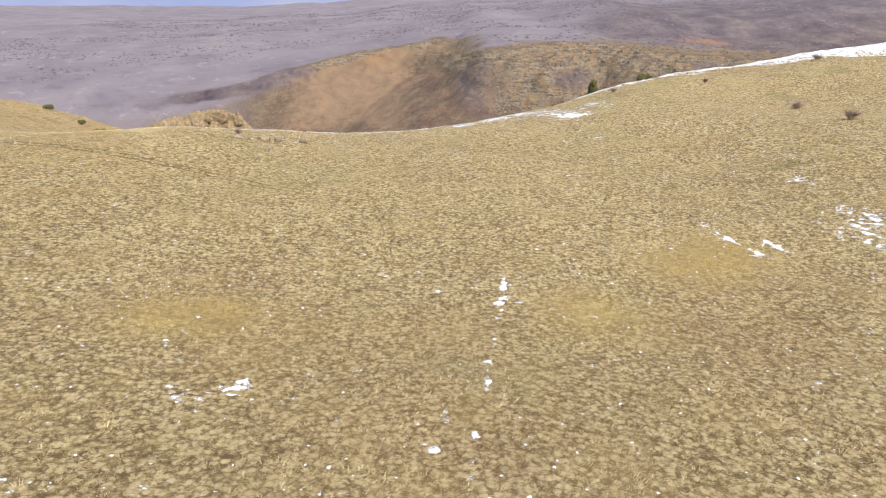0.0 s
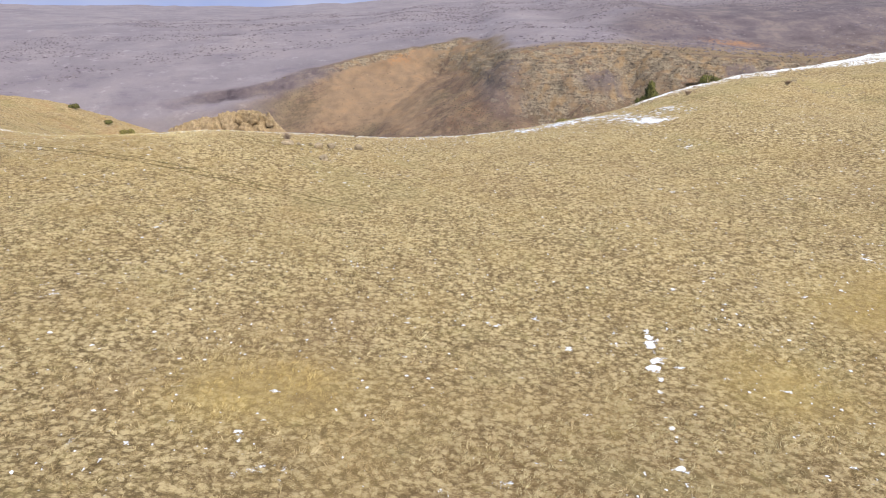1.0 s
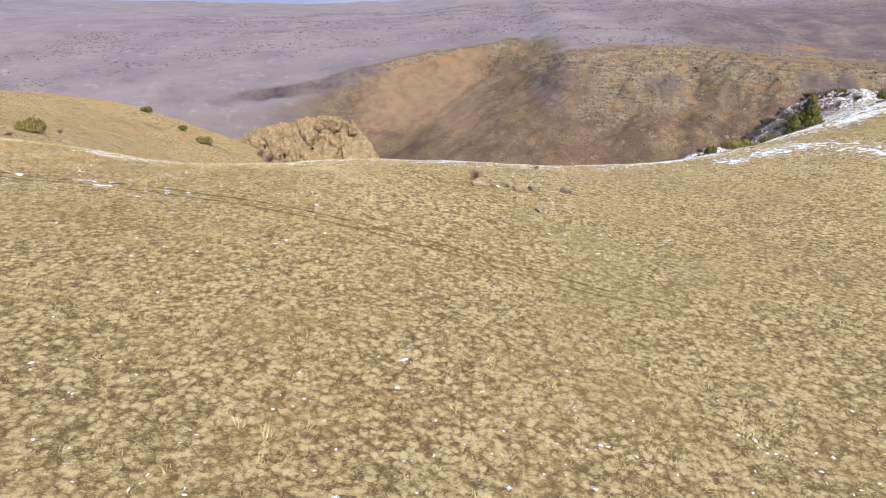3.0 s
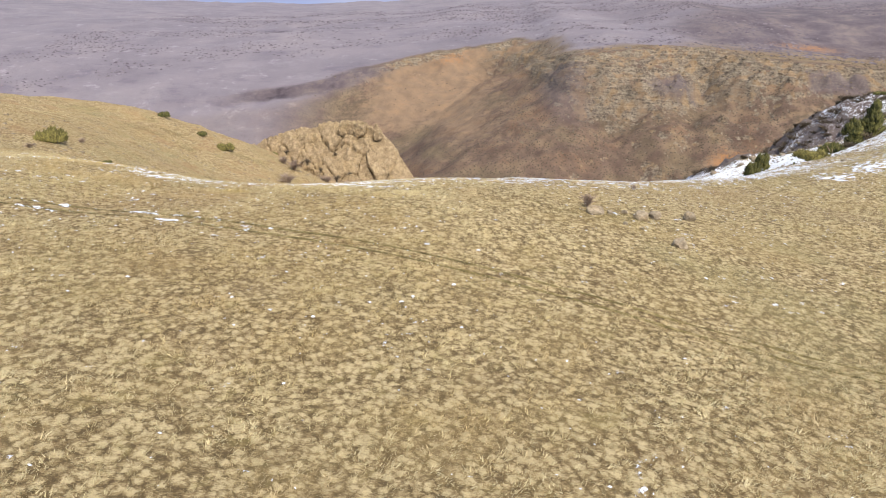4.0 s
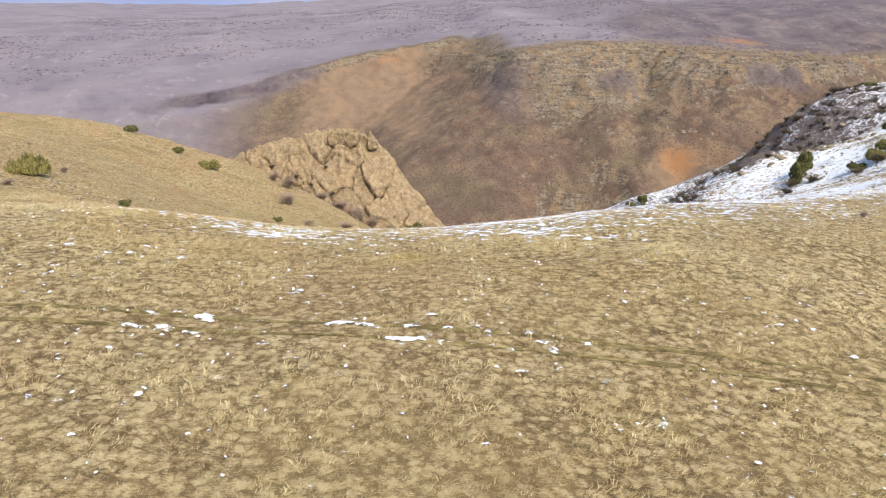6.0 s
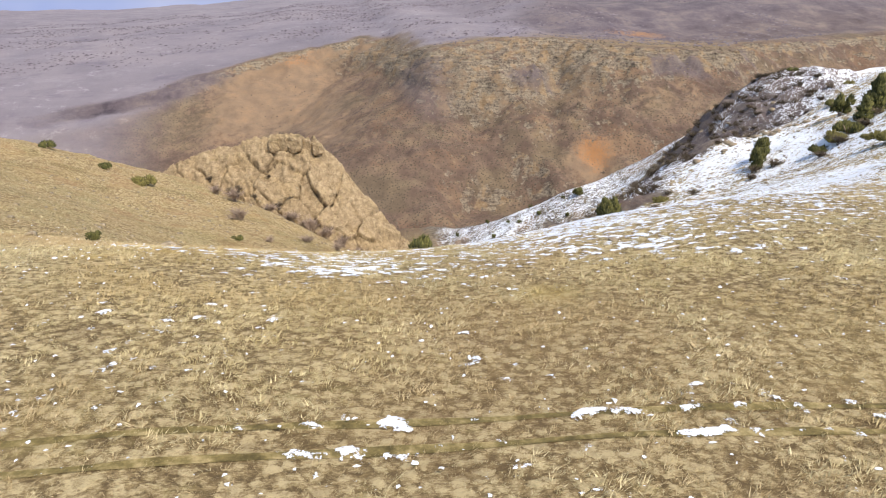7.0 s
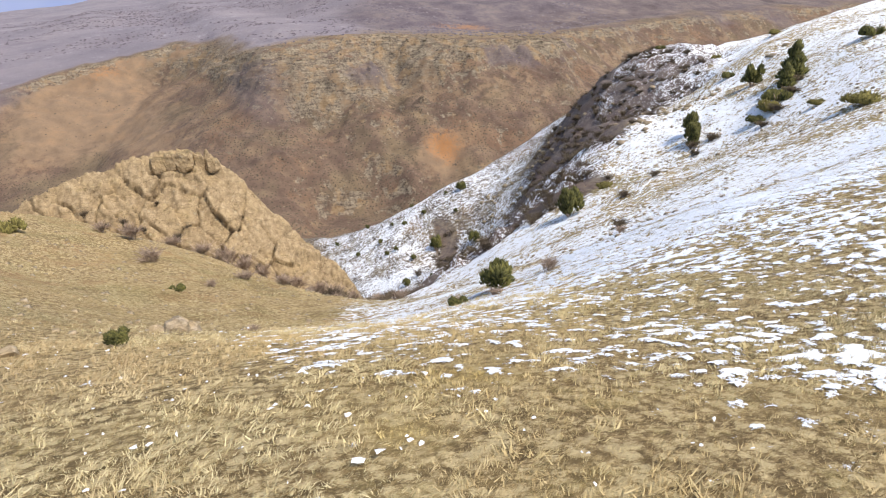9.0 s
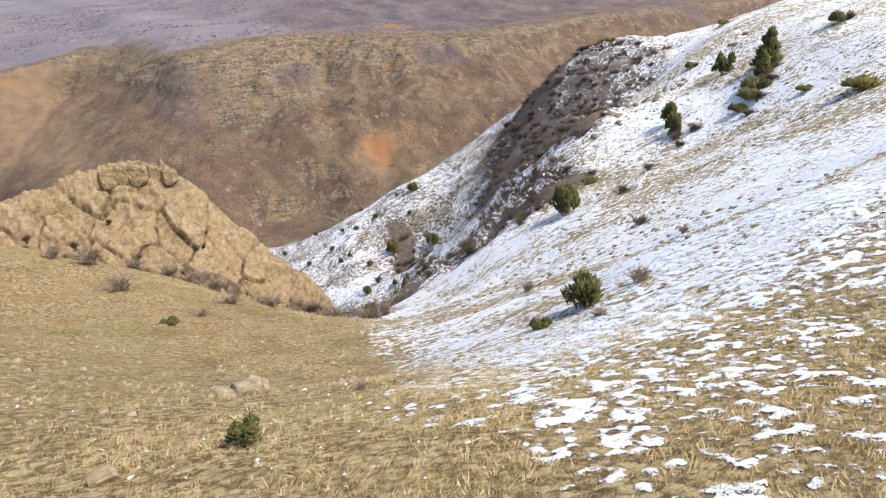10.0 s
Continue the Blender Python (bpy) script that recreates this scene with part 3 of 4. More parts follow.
def ground_fields(x, y):
    s = brink_share(x, y)
    long = np.interp(x, BRINK_X, LEDGE_LONG)
    steep = slope_of(x, y)
    gorge = smooth(440, 560, y) * (1 - 0.25 * smooth(0, 40, s))
    rib = rocky_rib(x, y)
    left = smooth(-220, -400, x)
    gully = gully_share(x, y)
    return {
        "rust": 0.8 * sum(np.exp(-((x - a) ** 2 + (y - b) ** 2) / r ** 2) for a, b, r in RUSTY),
        "gold": sum(np.exp(-((x - a) ** 2 + (y - b) ** 2) / r ** 2) for a, b, r in GOLDEN),
        "snow": (0.20 + 0.43 * snow_cover(x, y)) * smooth(146, 170, y) - 0.19 * rib - 0.11 * gully,
        "moss": 0.8 * np.exp(-((x + 36) / 5) ** 2 - ((y - 123) / 1.6) ** 2) + np.exp(-((x - 56.5) / 4.5) ** 2 - ((y - 108 - 0.3 * (x - 56)) / 1.6) ** 2) + 0.4 * smooth(0.35, 0.7, fbm(x, y, 9, 3, 64)) * (y < 260) * smooth(150, 175, y),
        "dry": smooth(150, 185, y) * (1 - smooth(-82, -70, x)) * (1 - smooth(330, 380, y)),
        "rock": np.clip(smooth(0.75, 1.5, steep) * (y < 560) + 0.22 * smooth(165, 240, y) * (x < -70) * (y < 340) + 0.6 * rib + 0.95 * smooth(335, 375, y) * (y < 560) * smooth(-40, -10, x) + 0.25 * smooth(185, 215, y) * (y < 340) * smooth(-62, -40, x)
                        + (y > 700) * (0.62 * smooth(0.75, 1.3, steep) + 0.52 * smooth(-1.15, -0.9, s / long) * (1 - smooth(-0.05, 0.5, s / long)) + 0.2 * smooth(20, 60, x) * smooth(0, 20, s) * (1 - smooth(60, 160, s))), 0, 1),
        "gorge": gorge,
        "ochre": (y > 700) * np.clip(1.0 * np.exp(-((x + 165) / 130) ** 2) * smooth(-230, -140, s) * (1 - smooth(-0.75, -0.2, s / long)) * (1 - smooth(-20, 30, x))
                                     + 0.9 * np.exp(-((x - 226) / 44) ** 2 - ((y - 834) / 40) ** 2)
                                     + 0.5 * smooth(0.0, 0.5, fbm(x, y * 0.5, 30, 3, 16)) * smooth(-140, -90, s) * (1 - smooth(-60, -30, s)) * smooth(30, 70, x)
                                     + 0.9 * smooth(-0.1, 0.4, fbm(x, y, 40, 3, 17)) * smooth(-34, -14, s) * (1 - smooth(-8, 2, s)) * smooth(-260, -180, x) * (1 - smooth(0, 30, x)), 0, 1),
        "heath": 0.55 * gully * (1 - rib) + 0.7 * rib
                 + (y > 800) * (1 - smooth(9, 22, np.abs(s + 14))) * smooth(-560, -440, x) * (1 - smooth(-290, -220, x))
                 + 0.75 * (y > 800) * smooth(0.05, 0.4, fbm(x, y, 45, 3, 15)) * (1 - smooth(10, 24, np.abs(s + 0.85 * long))) * smooth(90, 130, x) * (1 - smooth(520, 560, x))
                 # left flank of the mesa: its shaded side painted in the heath colour
                 + 0.55 * (y > 700) * smooth(10, 34, x) * (1 - smooth(60, 100, x)) * smooth(-150, -60, s) * (1 - smooth(-30, -10, s)) * (1 - smooth(1070, 1150, y))
                 + 0.85 * smooth(160, 420, x + 130 * fbm(x, y, 170, 4, 19)) * smooth(1130, 1260, y + 50 * fbm(x, y, 90, 3, 20)) * (1 - smooth(1500, 2200, y)),
        "scar": 0.5 * np.exp(-((x + 130) / 55) ** 2) * (y > 1000) * smooth(-40, -26, s) * (1 - smooth(-8, 0, s)) + 0.75 * np.exp(-((x - 232) / 30) ** 2 - ((y - 850) / 26) ** 2) + 0.6 * np.exp(-((x - 470) / 80) ** 2 - ((y - 1268) / 36) ** 2),
        # share of the painted haze: far plateau and the far slopes to the left
        "hazed_land": np.clip(smooth(90, 260, s) * smooth(1020, 1300, y) + smooth(6, 40, s) * smooth(1090, 1150, y) * (1 - smooth(200, 300, x)) + np.maximum(left * smooth(-70, 20, s), 0.9 * smooth(70, -40, x) * smooth(2, 26, s)) + 0.75 * smooth(-300, -450, x) * smooth(800, 1100, y), 0, 1),
    }


def build_ground():
    """One sheet, finer where it lies nearer: rings round a point behind the start."""
    around = np.radians(np.concatenate([np.arange(-180, -44, 4), np.arange(-42, 53, 0.17), np.arange(54, 181, 4)]))
    out = spaced([(4, 120, 12), (120, 144, 4), (144, 470, 2.0), (470, 690, 3.4), (690, 880, 9), (880, 1030, 4.5), (1030, 1330, 2.2), (1330, 1620, 3.6), (1620, 2100, 8), (2100, 3200, 24), (3200, 5200, 70)])
    a, r = np.meshgrid(around, out)
    x, y = -30 + r * np.sin(a), -120 + r * np.cos(a)
    z = terrain(x, y)
    ob = object_from("ground", np.stack([x, y, z], -1).reshape(-1, 3), grid_faces(len(out), len(around))[:, ::-1], GROUND)
    shade_smooth(ob)
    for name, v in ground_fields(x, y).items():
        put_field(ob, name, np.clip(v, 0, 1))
    return tagged(ob, "dry straw-coloured steppe falling into a brown rocky gorge", "ground", kind="structure")


build_ground()


def build_backdrop():
    """Added glowing wall, for hazy blue air over the far end of the valley."""
    m = bpy.data.materials.new("glowing_blue_haze")
    m.use_nodes = True
    n, l = m.node_tree.nodes, m.node_tree.links
    n.remove(n["Principled BSDF"])
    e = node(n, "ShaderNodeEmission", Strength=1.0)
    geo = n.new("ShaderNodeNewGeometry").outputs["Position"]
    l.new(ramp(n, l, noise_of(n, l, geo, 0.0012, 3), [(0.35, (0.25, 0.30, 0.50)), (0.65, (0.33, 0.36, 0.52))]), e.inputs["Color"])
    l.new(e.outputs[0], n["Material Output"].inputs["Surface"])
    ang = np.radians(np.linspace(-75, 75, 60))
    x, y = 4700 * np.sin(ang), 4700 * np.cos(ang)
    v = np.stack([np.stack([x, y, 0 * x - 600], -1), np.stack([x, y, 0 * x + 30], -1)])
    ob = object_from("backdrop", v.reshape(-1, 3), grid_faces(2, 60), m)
    return tagged(ob, "glowing pale blue wall of haze beyond the valley", "backdrop", kind="structure")


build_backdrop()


# ---- snow lying on the steppe ----
RUTS = [((2.0, 31), (4.3, 47.7)), ((4.3, 47.7), (7.1, 66.6)), ((-0.6, 30.6), (1.9, 47.8)), ((34.6, 83), (38.3, 72.5)), ((38.9, 82), (42.8, 71)), ((29, 121), (41, 131)), ((31.5, 120), (43, 129.5))]
PATCHES = [(-18.4, 40.2, 1.0), (-16.4, 39.3, 1.2), (-15, 41.3, 0.8), (-13.9, 41.6, 0.8), (4.2, 47.2, 0.6), (5.9, 60.2, 0.6), (3.8, 43.8, 0.7),
           (2.5, 36.3, 0.6), (0, 34.6, 0.6), (56, 84, 4.5), (52.5, 77, 3), (32, 135, 1.8), (30.5, 156, 3.2), (36, 78.5, 1.2), (38, 74, 1.2),
           (40.5, 77, 1.2), (55, 100, 3), (-66, 137, 1.5), (-58.7, 128.7, 1.2), (-46.5, 124.6, 1.6), (-91, 109.7, 1.2), (-64.8, 133.5, 2.0), (-71.5, 138, 1.8),
           (-95.2, 127.7, 1.4), (-90, 131, 3.0), (-84, 128, 3.0), (-79, 124, 2.5), (-86, 136, 4.0), (-93, 137, 2.5), (-77.2, 117.4, 1.1), (-86, 109.5, 1.0), (-82, 109.7, 0.8), (-37, 123.5, 0.8), (21, 171, 6), (29, 161, 5.5), (38, 168, 5), (12, 166, 4.5), (5, 160, 3)]


def track_line(x):
    return softly(x, [-150, -97, -87, -79, -71, -65, -55, -45, -20, 10], [108, 108.9, 109.2, 109.1, 108.2, 107.2, 105, 103, 95, 84], 3)


def snow_level(x, y):
    """How far the snow stands over (plus) or fails under (minus) the grass, in noise units."""
    n = 0.85 * fbm(x, y * 1.4, 0.7, 2, 70) + 0.35 * fbm(x, y, 3.5, 2, 74) + 0.3 * fbm(x, y, 12, 2, 78)
    cover = snow_cover(x, y)
    level = n + 1.0 * fbm(x, y, 0.5, 2, 89) - (0.86 - 1.5 * cover) - 0.85 * (1 - smooth(0.05, 0.16, cover))
    for a, b, r in PATCHES:
        level = level + (1.75 if b > 150 else 1.5 if a > 25 else 1.5 if b < 62 else 0.42) * np.exp(-((x - a) ** 2 + (y - b) ** 2) / (r * 1.1) ** 2)
    for (ax, ay), (bx, by) in RUTS:
        t = np.clip(((x - ax) * (bx - ax) + (y - ay) * (by - ay)) / ((bx - ax) ** 2 + (by - ay) ** 2), 0, 1)
        level = level + (1.25 if ay < 60 and ax > 1 else 0.95 if ay < 60 else 1.3 if ay < 100 else 0.6) * np.exp(-(np.hypot(x - ax - t * (bx - ax), y - ay - t * (by - ay)) / 0.4) ** 2)
    d = np.abs(y - track_line(x))
    return level + 1.1 * np.exp(-((d - 0.8) / 0.36) ** 2) * smooth(-62, -76, x) * smooth(-0.5, 0.2, fbm(x, 0 * x, 9, 2, 87))


def build_snow(y0, y1, step):
    xs, ys = np.arange(-125, 78, step), np.arange(y0, y1 + step, step)
    x, y = np.meshgrid(xs, ys)
    level = snow_level(x, y)
    level = np.where((x > 26 + 0.72 * (y - 28)) | (x < -26 - 0.97 * (y - 28)), -1, level) - 2 * smooth(182, 195, y)
    f = grid_faces(len(ys), len(xs))
    f = f[(level.ravel()[f] > -0.5).any(1)]
    used, f = np.unique(f, return_inverse=True)
    x, y, level = x.ravel()[used], y.ravel()[used], level.ravel()[used]
    z = terrain(x, y) + np.clip(0.10 * level + 0.045, 0.015, 0.09)
    ob = object_from("lying_snow", np.stack([x, y, z], -1), f.reshape(-1, 4), MELTING)
    shade_smooth(ob)
    put_field(ob, "level", level)
    return tagged(ob, "patchy old snow lying between dry grass tussocks", "snow", kind="stuff")


build_snow(28, 104, 0.26)
build_snow(104, 150, 0.15)
build_snow(150, 196, 0.26)


def build_flecks():
    """Crumbs of snow caught in the tussocks."""
    r = np.random.default_rng(3)
    n = 10000
    y = 28 + 145 * r.random(n)
    x = r.uniform(-125, 72, n)
    keep = (x < 24 + 0.7 * (y - 28)) & (x > -24 - 0.95 * (y - 28)) & (fbm(x, y, 22, 3, 85) + r.normal(0, 0.4, n) > -0.1)
    x, y = x[keep], y[keep]
    k = r.uniform(0.03, 0.07, len(x)) * r.uniform(0.6, 1.9, len(x))
    ang = np.linspace(0, 2 * np.pi, 7)[:-1]
    ring = np.stack([np.cos(ang), np.sin(ang), 0 * ang - 0.25], -1)
    v = np.concatenate([ring, [(0, 0, 0.4)]])[None] * k[:, None, None] * r.uniform(0.35, 1.6, (len(x), 7, 1)) * r.uniform(0.5, 1.5, (len(x), 1, 3))
    v = v + np.stack([x, y, terrain(x, y) + r.uniform(0.02, 0.26, len(x))], -1)[:, None]
    f = np.array([(i, (i + 1) % 6, 6) for i in range(6)])
    ob = object_from("snow_flecks", v.reshape(-1, 3), (np.arange(len(x))[:, None, None] * 7 + f[None]).reshape(-1, 3), SNOW)
    return tagged(ob, "small crumbs of snow caught among grass tussocks", "snow", kind="stuff")


build_flecks()


def build_track(side):
    xs = np.arange(-125, -20, 0.8)
    rows = []
    for off in np.linspace(-0.2, 0.2, 4):
        yy = track_line(xs) + side * 0.8 + off * (1 + 0.4 * fbm(xs, xs * 0, 3, 2, 80))
        rows.append(np.stack([xs, yy, terrain(xs, yy) + 0.03], -1))
    v = np.stack(rows)
    ob = object_from("wheel_track", v.reshape(-1, 3), grid_faces(4, len(xs)), WORN)
    return tagged(ob, "worn olive-brown wheel track across dry grass", "track", kind="structure")


build_track(-1)
build_track(1)


# ---- grass ----


def tufts(name, x, y, size, blades, rng, thin=1.0):
    """Dry grass: soft clumps of thin pointed blades that close into a sward, each clump leaning its own way."""
    n = len(x)
    z = terrain(x, y)
    k = size[:, None]
    tone = np.clip(0.5 + 0.28 * fbm(x, y, 16, 4, 62) + 0.2 * fbm(x, y, 2.2, 2, 68) + rng.normal(0, 0.27, n), 0, 1)
    gold = np.clip(0.9 * sum(np.exp(-((x - a) ** 2 + (y - b) ** 2) / r ** 2) for a, b, r in GOLDEN) + 0.3 * smooth(0.3, 0.8, fbm(x, y, 30, 3, 66)), 0, 1)
    grey = smooth(-0.2, 0.6, fbm(x, y, 26, 4, 161) + 0.35 * smooth(-10, -70, x) + rng.normal(0, 0.15, n))
    rust = smooth(0.0, 0.6, fbm(x, y, 7, 3, 166) + 0.5 * sum(np.exp(-((x - a) ** 2 + (y - b) ** 2) / r ** 2) for a, b, r in RUSTY) + rng.normal(0, 0.2, n))
    ang = rng.uniform(0, 2 * np.pi, (n, blades))
    far = rng.random((n, blades)) ** 0.6
    up = (0.5 - 0.3 * far) * rng.uniform(0.5, 1.2, (n, blades)) * k
    wid = rng.uniform(0.02, 0.052, (n, blades)) * k * thin
    dx, dy = np.cos(ang), np.sin(ang)
    bx, by = x[:, None] + dx * k * 0.45 * far, y[:, None] + dy * k * 0.45 * far
    lean, way = rng.uniform(0.0, 0.4, n)[:, None] * k, rng.normal(-0.55, 1.2, n)[:, None]
    jx, jy = rng.normal(0, 0.14, (2, n, blades)) * k
    tx, ty = bx + dx * k * 0.18 * far + lean * np.cos(way) + jx, by + dy * k * 0.18 * far + lean * np.sin(way) + jy
    bz = z[:, None] - 0.03 + 0 * bx
    turn = rng.uniform(-0.8, 0.8, (n, blades))
    sx, sy = -np.sin(ang + turn), np.cos(ang + turn)
    v = np.stack([np.stack([bx + sx * wid, by + sy * wid, bz], -1), np.stack([bx - sx * wid, by - sy * wid, bz], -1), np.stack([tx, ty, bz + up], -1)], 2)
    ob = object_from(name, v.reshape(-1, 3), np.arange(n * blades * 3, dtype=np.int32).reshape(-1, 3), STRAW)
    for field, values in (("tone", tone), ("gold", gold), ("grey", grey), ("rust", rust)):
        put_field(ob, field, np.repeat(values, blades * 3))
    return ob


def scatter(x0, x1, y0, y1, gap, rng):
    x, y = np.meshgrid(np.arange(x0, x1, gap), np.arange(y0, y1, gap))
    x = (x + rng.uniform(-0.4, 0.4, x.shape) * gap).ravel()
    y = (y + rng.uniform(-0.4, 0.4, y.shape) * gap).ravel()
    return x, y


def free_of_snow(x, y, rng):
    level = snow_level(x, y)
    return (level < 0.05) | ((level < 0.5) & (rng.random(len(x)) < 0.45)) | (rng.random(len(x)) < 0.16)


rng = np.random.default_rng(4)
def steppe(x, y):
    d = np.abs(np.abs(y - track_line(x)) - 0.8)
    keep = (x < 27 + 0.74 * (y - 28)) & (x > -27 - 0.97 * (y - 28)) & (d > 0.22) & free_of_snow(x, y, rng)
    return keep & ((y < 132) | (x < 40)) & (rng.random(len(x)) > 1.15 * snow_cover(x, y) * (x > -75) * (y > 134))


def closely(x, y):
    """The stretch that the walk passes lowest over."""
    return (x < -48) & (y > 92) & (y < 165)


gx, gy = scatter(-75, 72, 26, 100, 0.5, rng)
keep = steppe(gx, gy) & ~closely(gx, gy)
gx, gy = gx[keep], gy[keep]
ob = tufts("dry_grass", gx, gy, np.clip(rng.lognormal(-0.62, 0.25, len(gx)), 0.25, 0.85) * (1 + 0.25 * fbm(gx, gy, 4, 3, 61)), 15, rng, 0.95)
tagged(ob, "straw-yellow tussocks of dry steppe grass combed by wind", "grass", kind="stuff")
gx, gy = scatter(-125, 72, 100, 178, 0.6, rng)
keep = steppe(gx, gy) & ~closely(gx, gy)
gx, gy = gx[keep], gy[keep]
ob = tufts("dry_grass", gx, gy, np.clip(rng.lognormal(-0.7, 0.25, len(gx)), 0.25, 0.8) * (1 + 0.25 * fbm(gx, gy, 4, 3, 61)), 12, rng)
tagged(ob, "bleached dry grass on the broad back of the steppe", "grass", kind="stuff")
gx, gy = scatter(-125, -48, 92, 165, 0.33, rng)
keep = steppe(gx, gy)
gx, gy = gx[keep], gy[keep]
ob = tufts("dry_grass", gx, gy, np.clip(rng.lognormal(-0.85, 0.28, len(gx)), 0.18, 0.65) * (1 + 0.35 * fbm(gx, gy, 2.5, 3, 61)), 16, rng, 0.85)
tagged(ob, "dense shaggy straw and olive steppe grass", "grass", kind="stuff")
gx, gy = scatter(-170, -62, 150, 262, 0.62, rng)
keep = ~(steppe(gx, gy) & (gy < 178)) & ~closely(gx, gy) & (rng.random(len(gx)) > 1.7 * snow_cover(gx, gy)) & (outcrop(gx, gy) < near_land(gx, gy)) & (fbm(gx, gy, 9, 3, 261) > -0.5)
gx, gy = gx[keep], gy[keep]
ob = tufts("dry_grass", gx, gy, rng.uniform(0.28, 0.66, len(gx)) * (1 + 0.4 * fbm(gx, gy, 6, 3, 61)), 9, rng)
tagged(ob, "short bleached dry grass on the slope by the outcrop", "grass", kind="stuff")
gx, gy = scatter(-170, 130, 120, 300, 0.95, rng)
keep = ~((gx < 27 + 0.74 * (gy - 28)) & (gy < 178) & (gx < 40)) & ~((gx < -62) & (gy < 262)) & (rng.random(len(gx)) > 3.0 * snow_cover(gx, gy)) & (outcrop(gx, gy) < near_land(gx, gy))
gx, gy = gx[keep], gy[keep]
ob = tufts("dry_grass", gx, gy, rng.uniform(0.25, 0.62, len(gx)) * (1 + 0.4 * fbm(gx, gy, 6, 3, 61)), 9, rng)
tagged(ob, "sparser dry grass tufts on the ravine slopes", "grass", kind="stuff")


# ---- bushes ----
def sprays(n, lobes, rng, length, width):
    """Small pointed leaf sprays filling a few overlapping lobes, pointing outwards and up."""
    pick = rng.integers(0, len(lobes), n)
    c = np.array([q[:3] for q in lobes])[pick]
    r = np.array([q[3:] for q in lobes])[pick]
    d = rng.normal(size=(n, 3))
    d /= np.linalg.norm(d, axis=1)[:, None]
    d[:, 2] = np.abs(d[:, 2]) * 0.9 + 0.1 * d[:, 2]
    p = c + d * r * rng.uniform(0.55, 1.0, (n, 1)) ** 0.6
    way = d + np.array([0, 0, 0.9])
    way /= np.linalg.norm(way, axis=1)[:, None]
    side = np.cross(way, rng.normal(size=(n, 3)))
    side /= np.linalg.norm(side, axis=1)[:, None]
    up = np.cross(side, way)
    ln, wd = rng.uniform(0.6, 1.3, (n, 1)) * length, rng.uniform(0.6, 1.2, (n, 1)) * width
    v = np.stack([p + side * wd, p - side * wd * 0.5 + up * wd * 0.85, p - side * wd * 0.5 - up * wd * 0.85, p + way * ln], 1)
    f = np.array([(0, 1, 3), (1, 2, 3), (2, 0, 3)])
    return v.reshape(-1, 3), (np.arange(n)[:, None, None] * 4 + f[None]).reshape(-1, 3)


def sticks(starts, ends, r0, r1):
    """Tapered three-sided sticks."""
    a, b = np.asarray(starts, float), np.asarray(ends, float)
    w = b - a
    w /= np.linalg.norm(w, axis=1)[:, None] + 1e-9
    s = np.cross(w, np.array([0.31, 0.77, 0.2]))
    s /= np.linalg.norm(s, axis=1)[:, None] + 1e-9
    t = np.cross(w, s)
    ring = [(math.cos(q), math.sin(q)) for q in (0, 2.094, 4.189)]
    r0, r1 = np.broadcast_to(r0, len(a))[:, None], np.broadcast_to(r1, len(a))[:, None]
    v = np.stack([a + (s * c + t * e) * r0 for c, e in ring] + [b + (s * c + t * e) * r1 for c, e in ring], 1)
    f = np.array([(0, 1, 4, 3), (1, 2, 5, 4), (2, 0, 3, 5)])
    return v.reshape(-1, 3), (np.arange(len(a))[:, None, None] * 6 + f[None]).reshape(-1, 4)


def stem_part(parent, rng, height, material):
    n = 6
    base = np.zeros((n, 3)) + np.c_[rng.uniform(-0.06, 0.06, (n, 2)), np.full(n, -0.15)]
    tip = np.c_[rng.uniform(-0.3, 0.3, (n, 2)), rng.uniform(0.4, 0.75, n) * height]
    v, f = sticks(base, tip, 0.035, 0.012)
    return object_from("stem", v, f, material, parent, "grey-brown woody stems")


def juniper(shape, seed):
    """A bush of unit width: woody stems and a crown of many small needle sprays. shape: lobes as x, y, z, rx, ry, rz."""
    r = np.random.default_rng(seed)
    ob = new("juniper_bush")
    v, f = sprays(900, shape, r, 0.13, 0.045)
    object_from("crown", v, f, JUNIPER if seed % 5 else OLIVE, ob)
    stem_part(ob, r, 0.6, TWIG)
    return ob


def lobes_of(kind, seed):
    r = np.random.default_rng(seed)
    if kind == "cone":
        return [(r.uniform(-0.06, 0.06), r.uniform(-0.06, 0.06), z, 0.42 * (1.02 - z), 0.42 * (1.02 - z), 0.2) for z in np.linspace(0.12, 0.85, 6)]
    if kind == "low":
        return [(r.uniform(-0.32, 0.32), r.uniform(-0.3, 0.3), 0.12, r.uniform(0.15, 0.25), r.uniform(0.15, 0.25), r.uniform(0.22, 0.4)) for _ in range(8)]
    return [(0, 0, 0.3, 0.42, 0.42, 0.4)] + [(r.uniform(-0.3, 0.3), r.uniform(-0.3, 0.3), r.uniform(0.2, 0.6), r.uniform(0.12, 0.2), r.uniform(0.12, 0.2), r.uniform(0.2, 0.38)) for _ in range(8)]


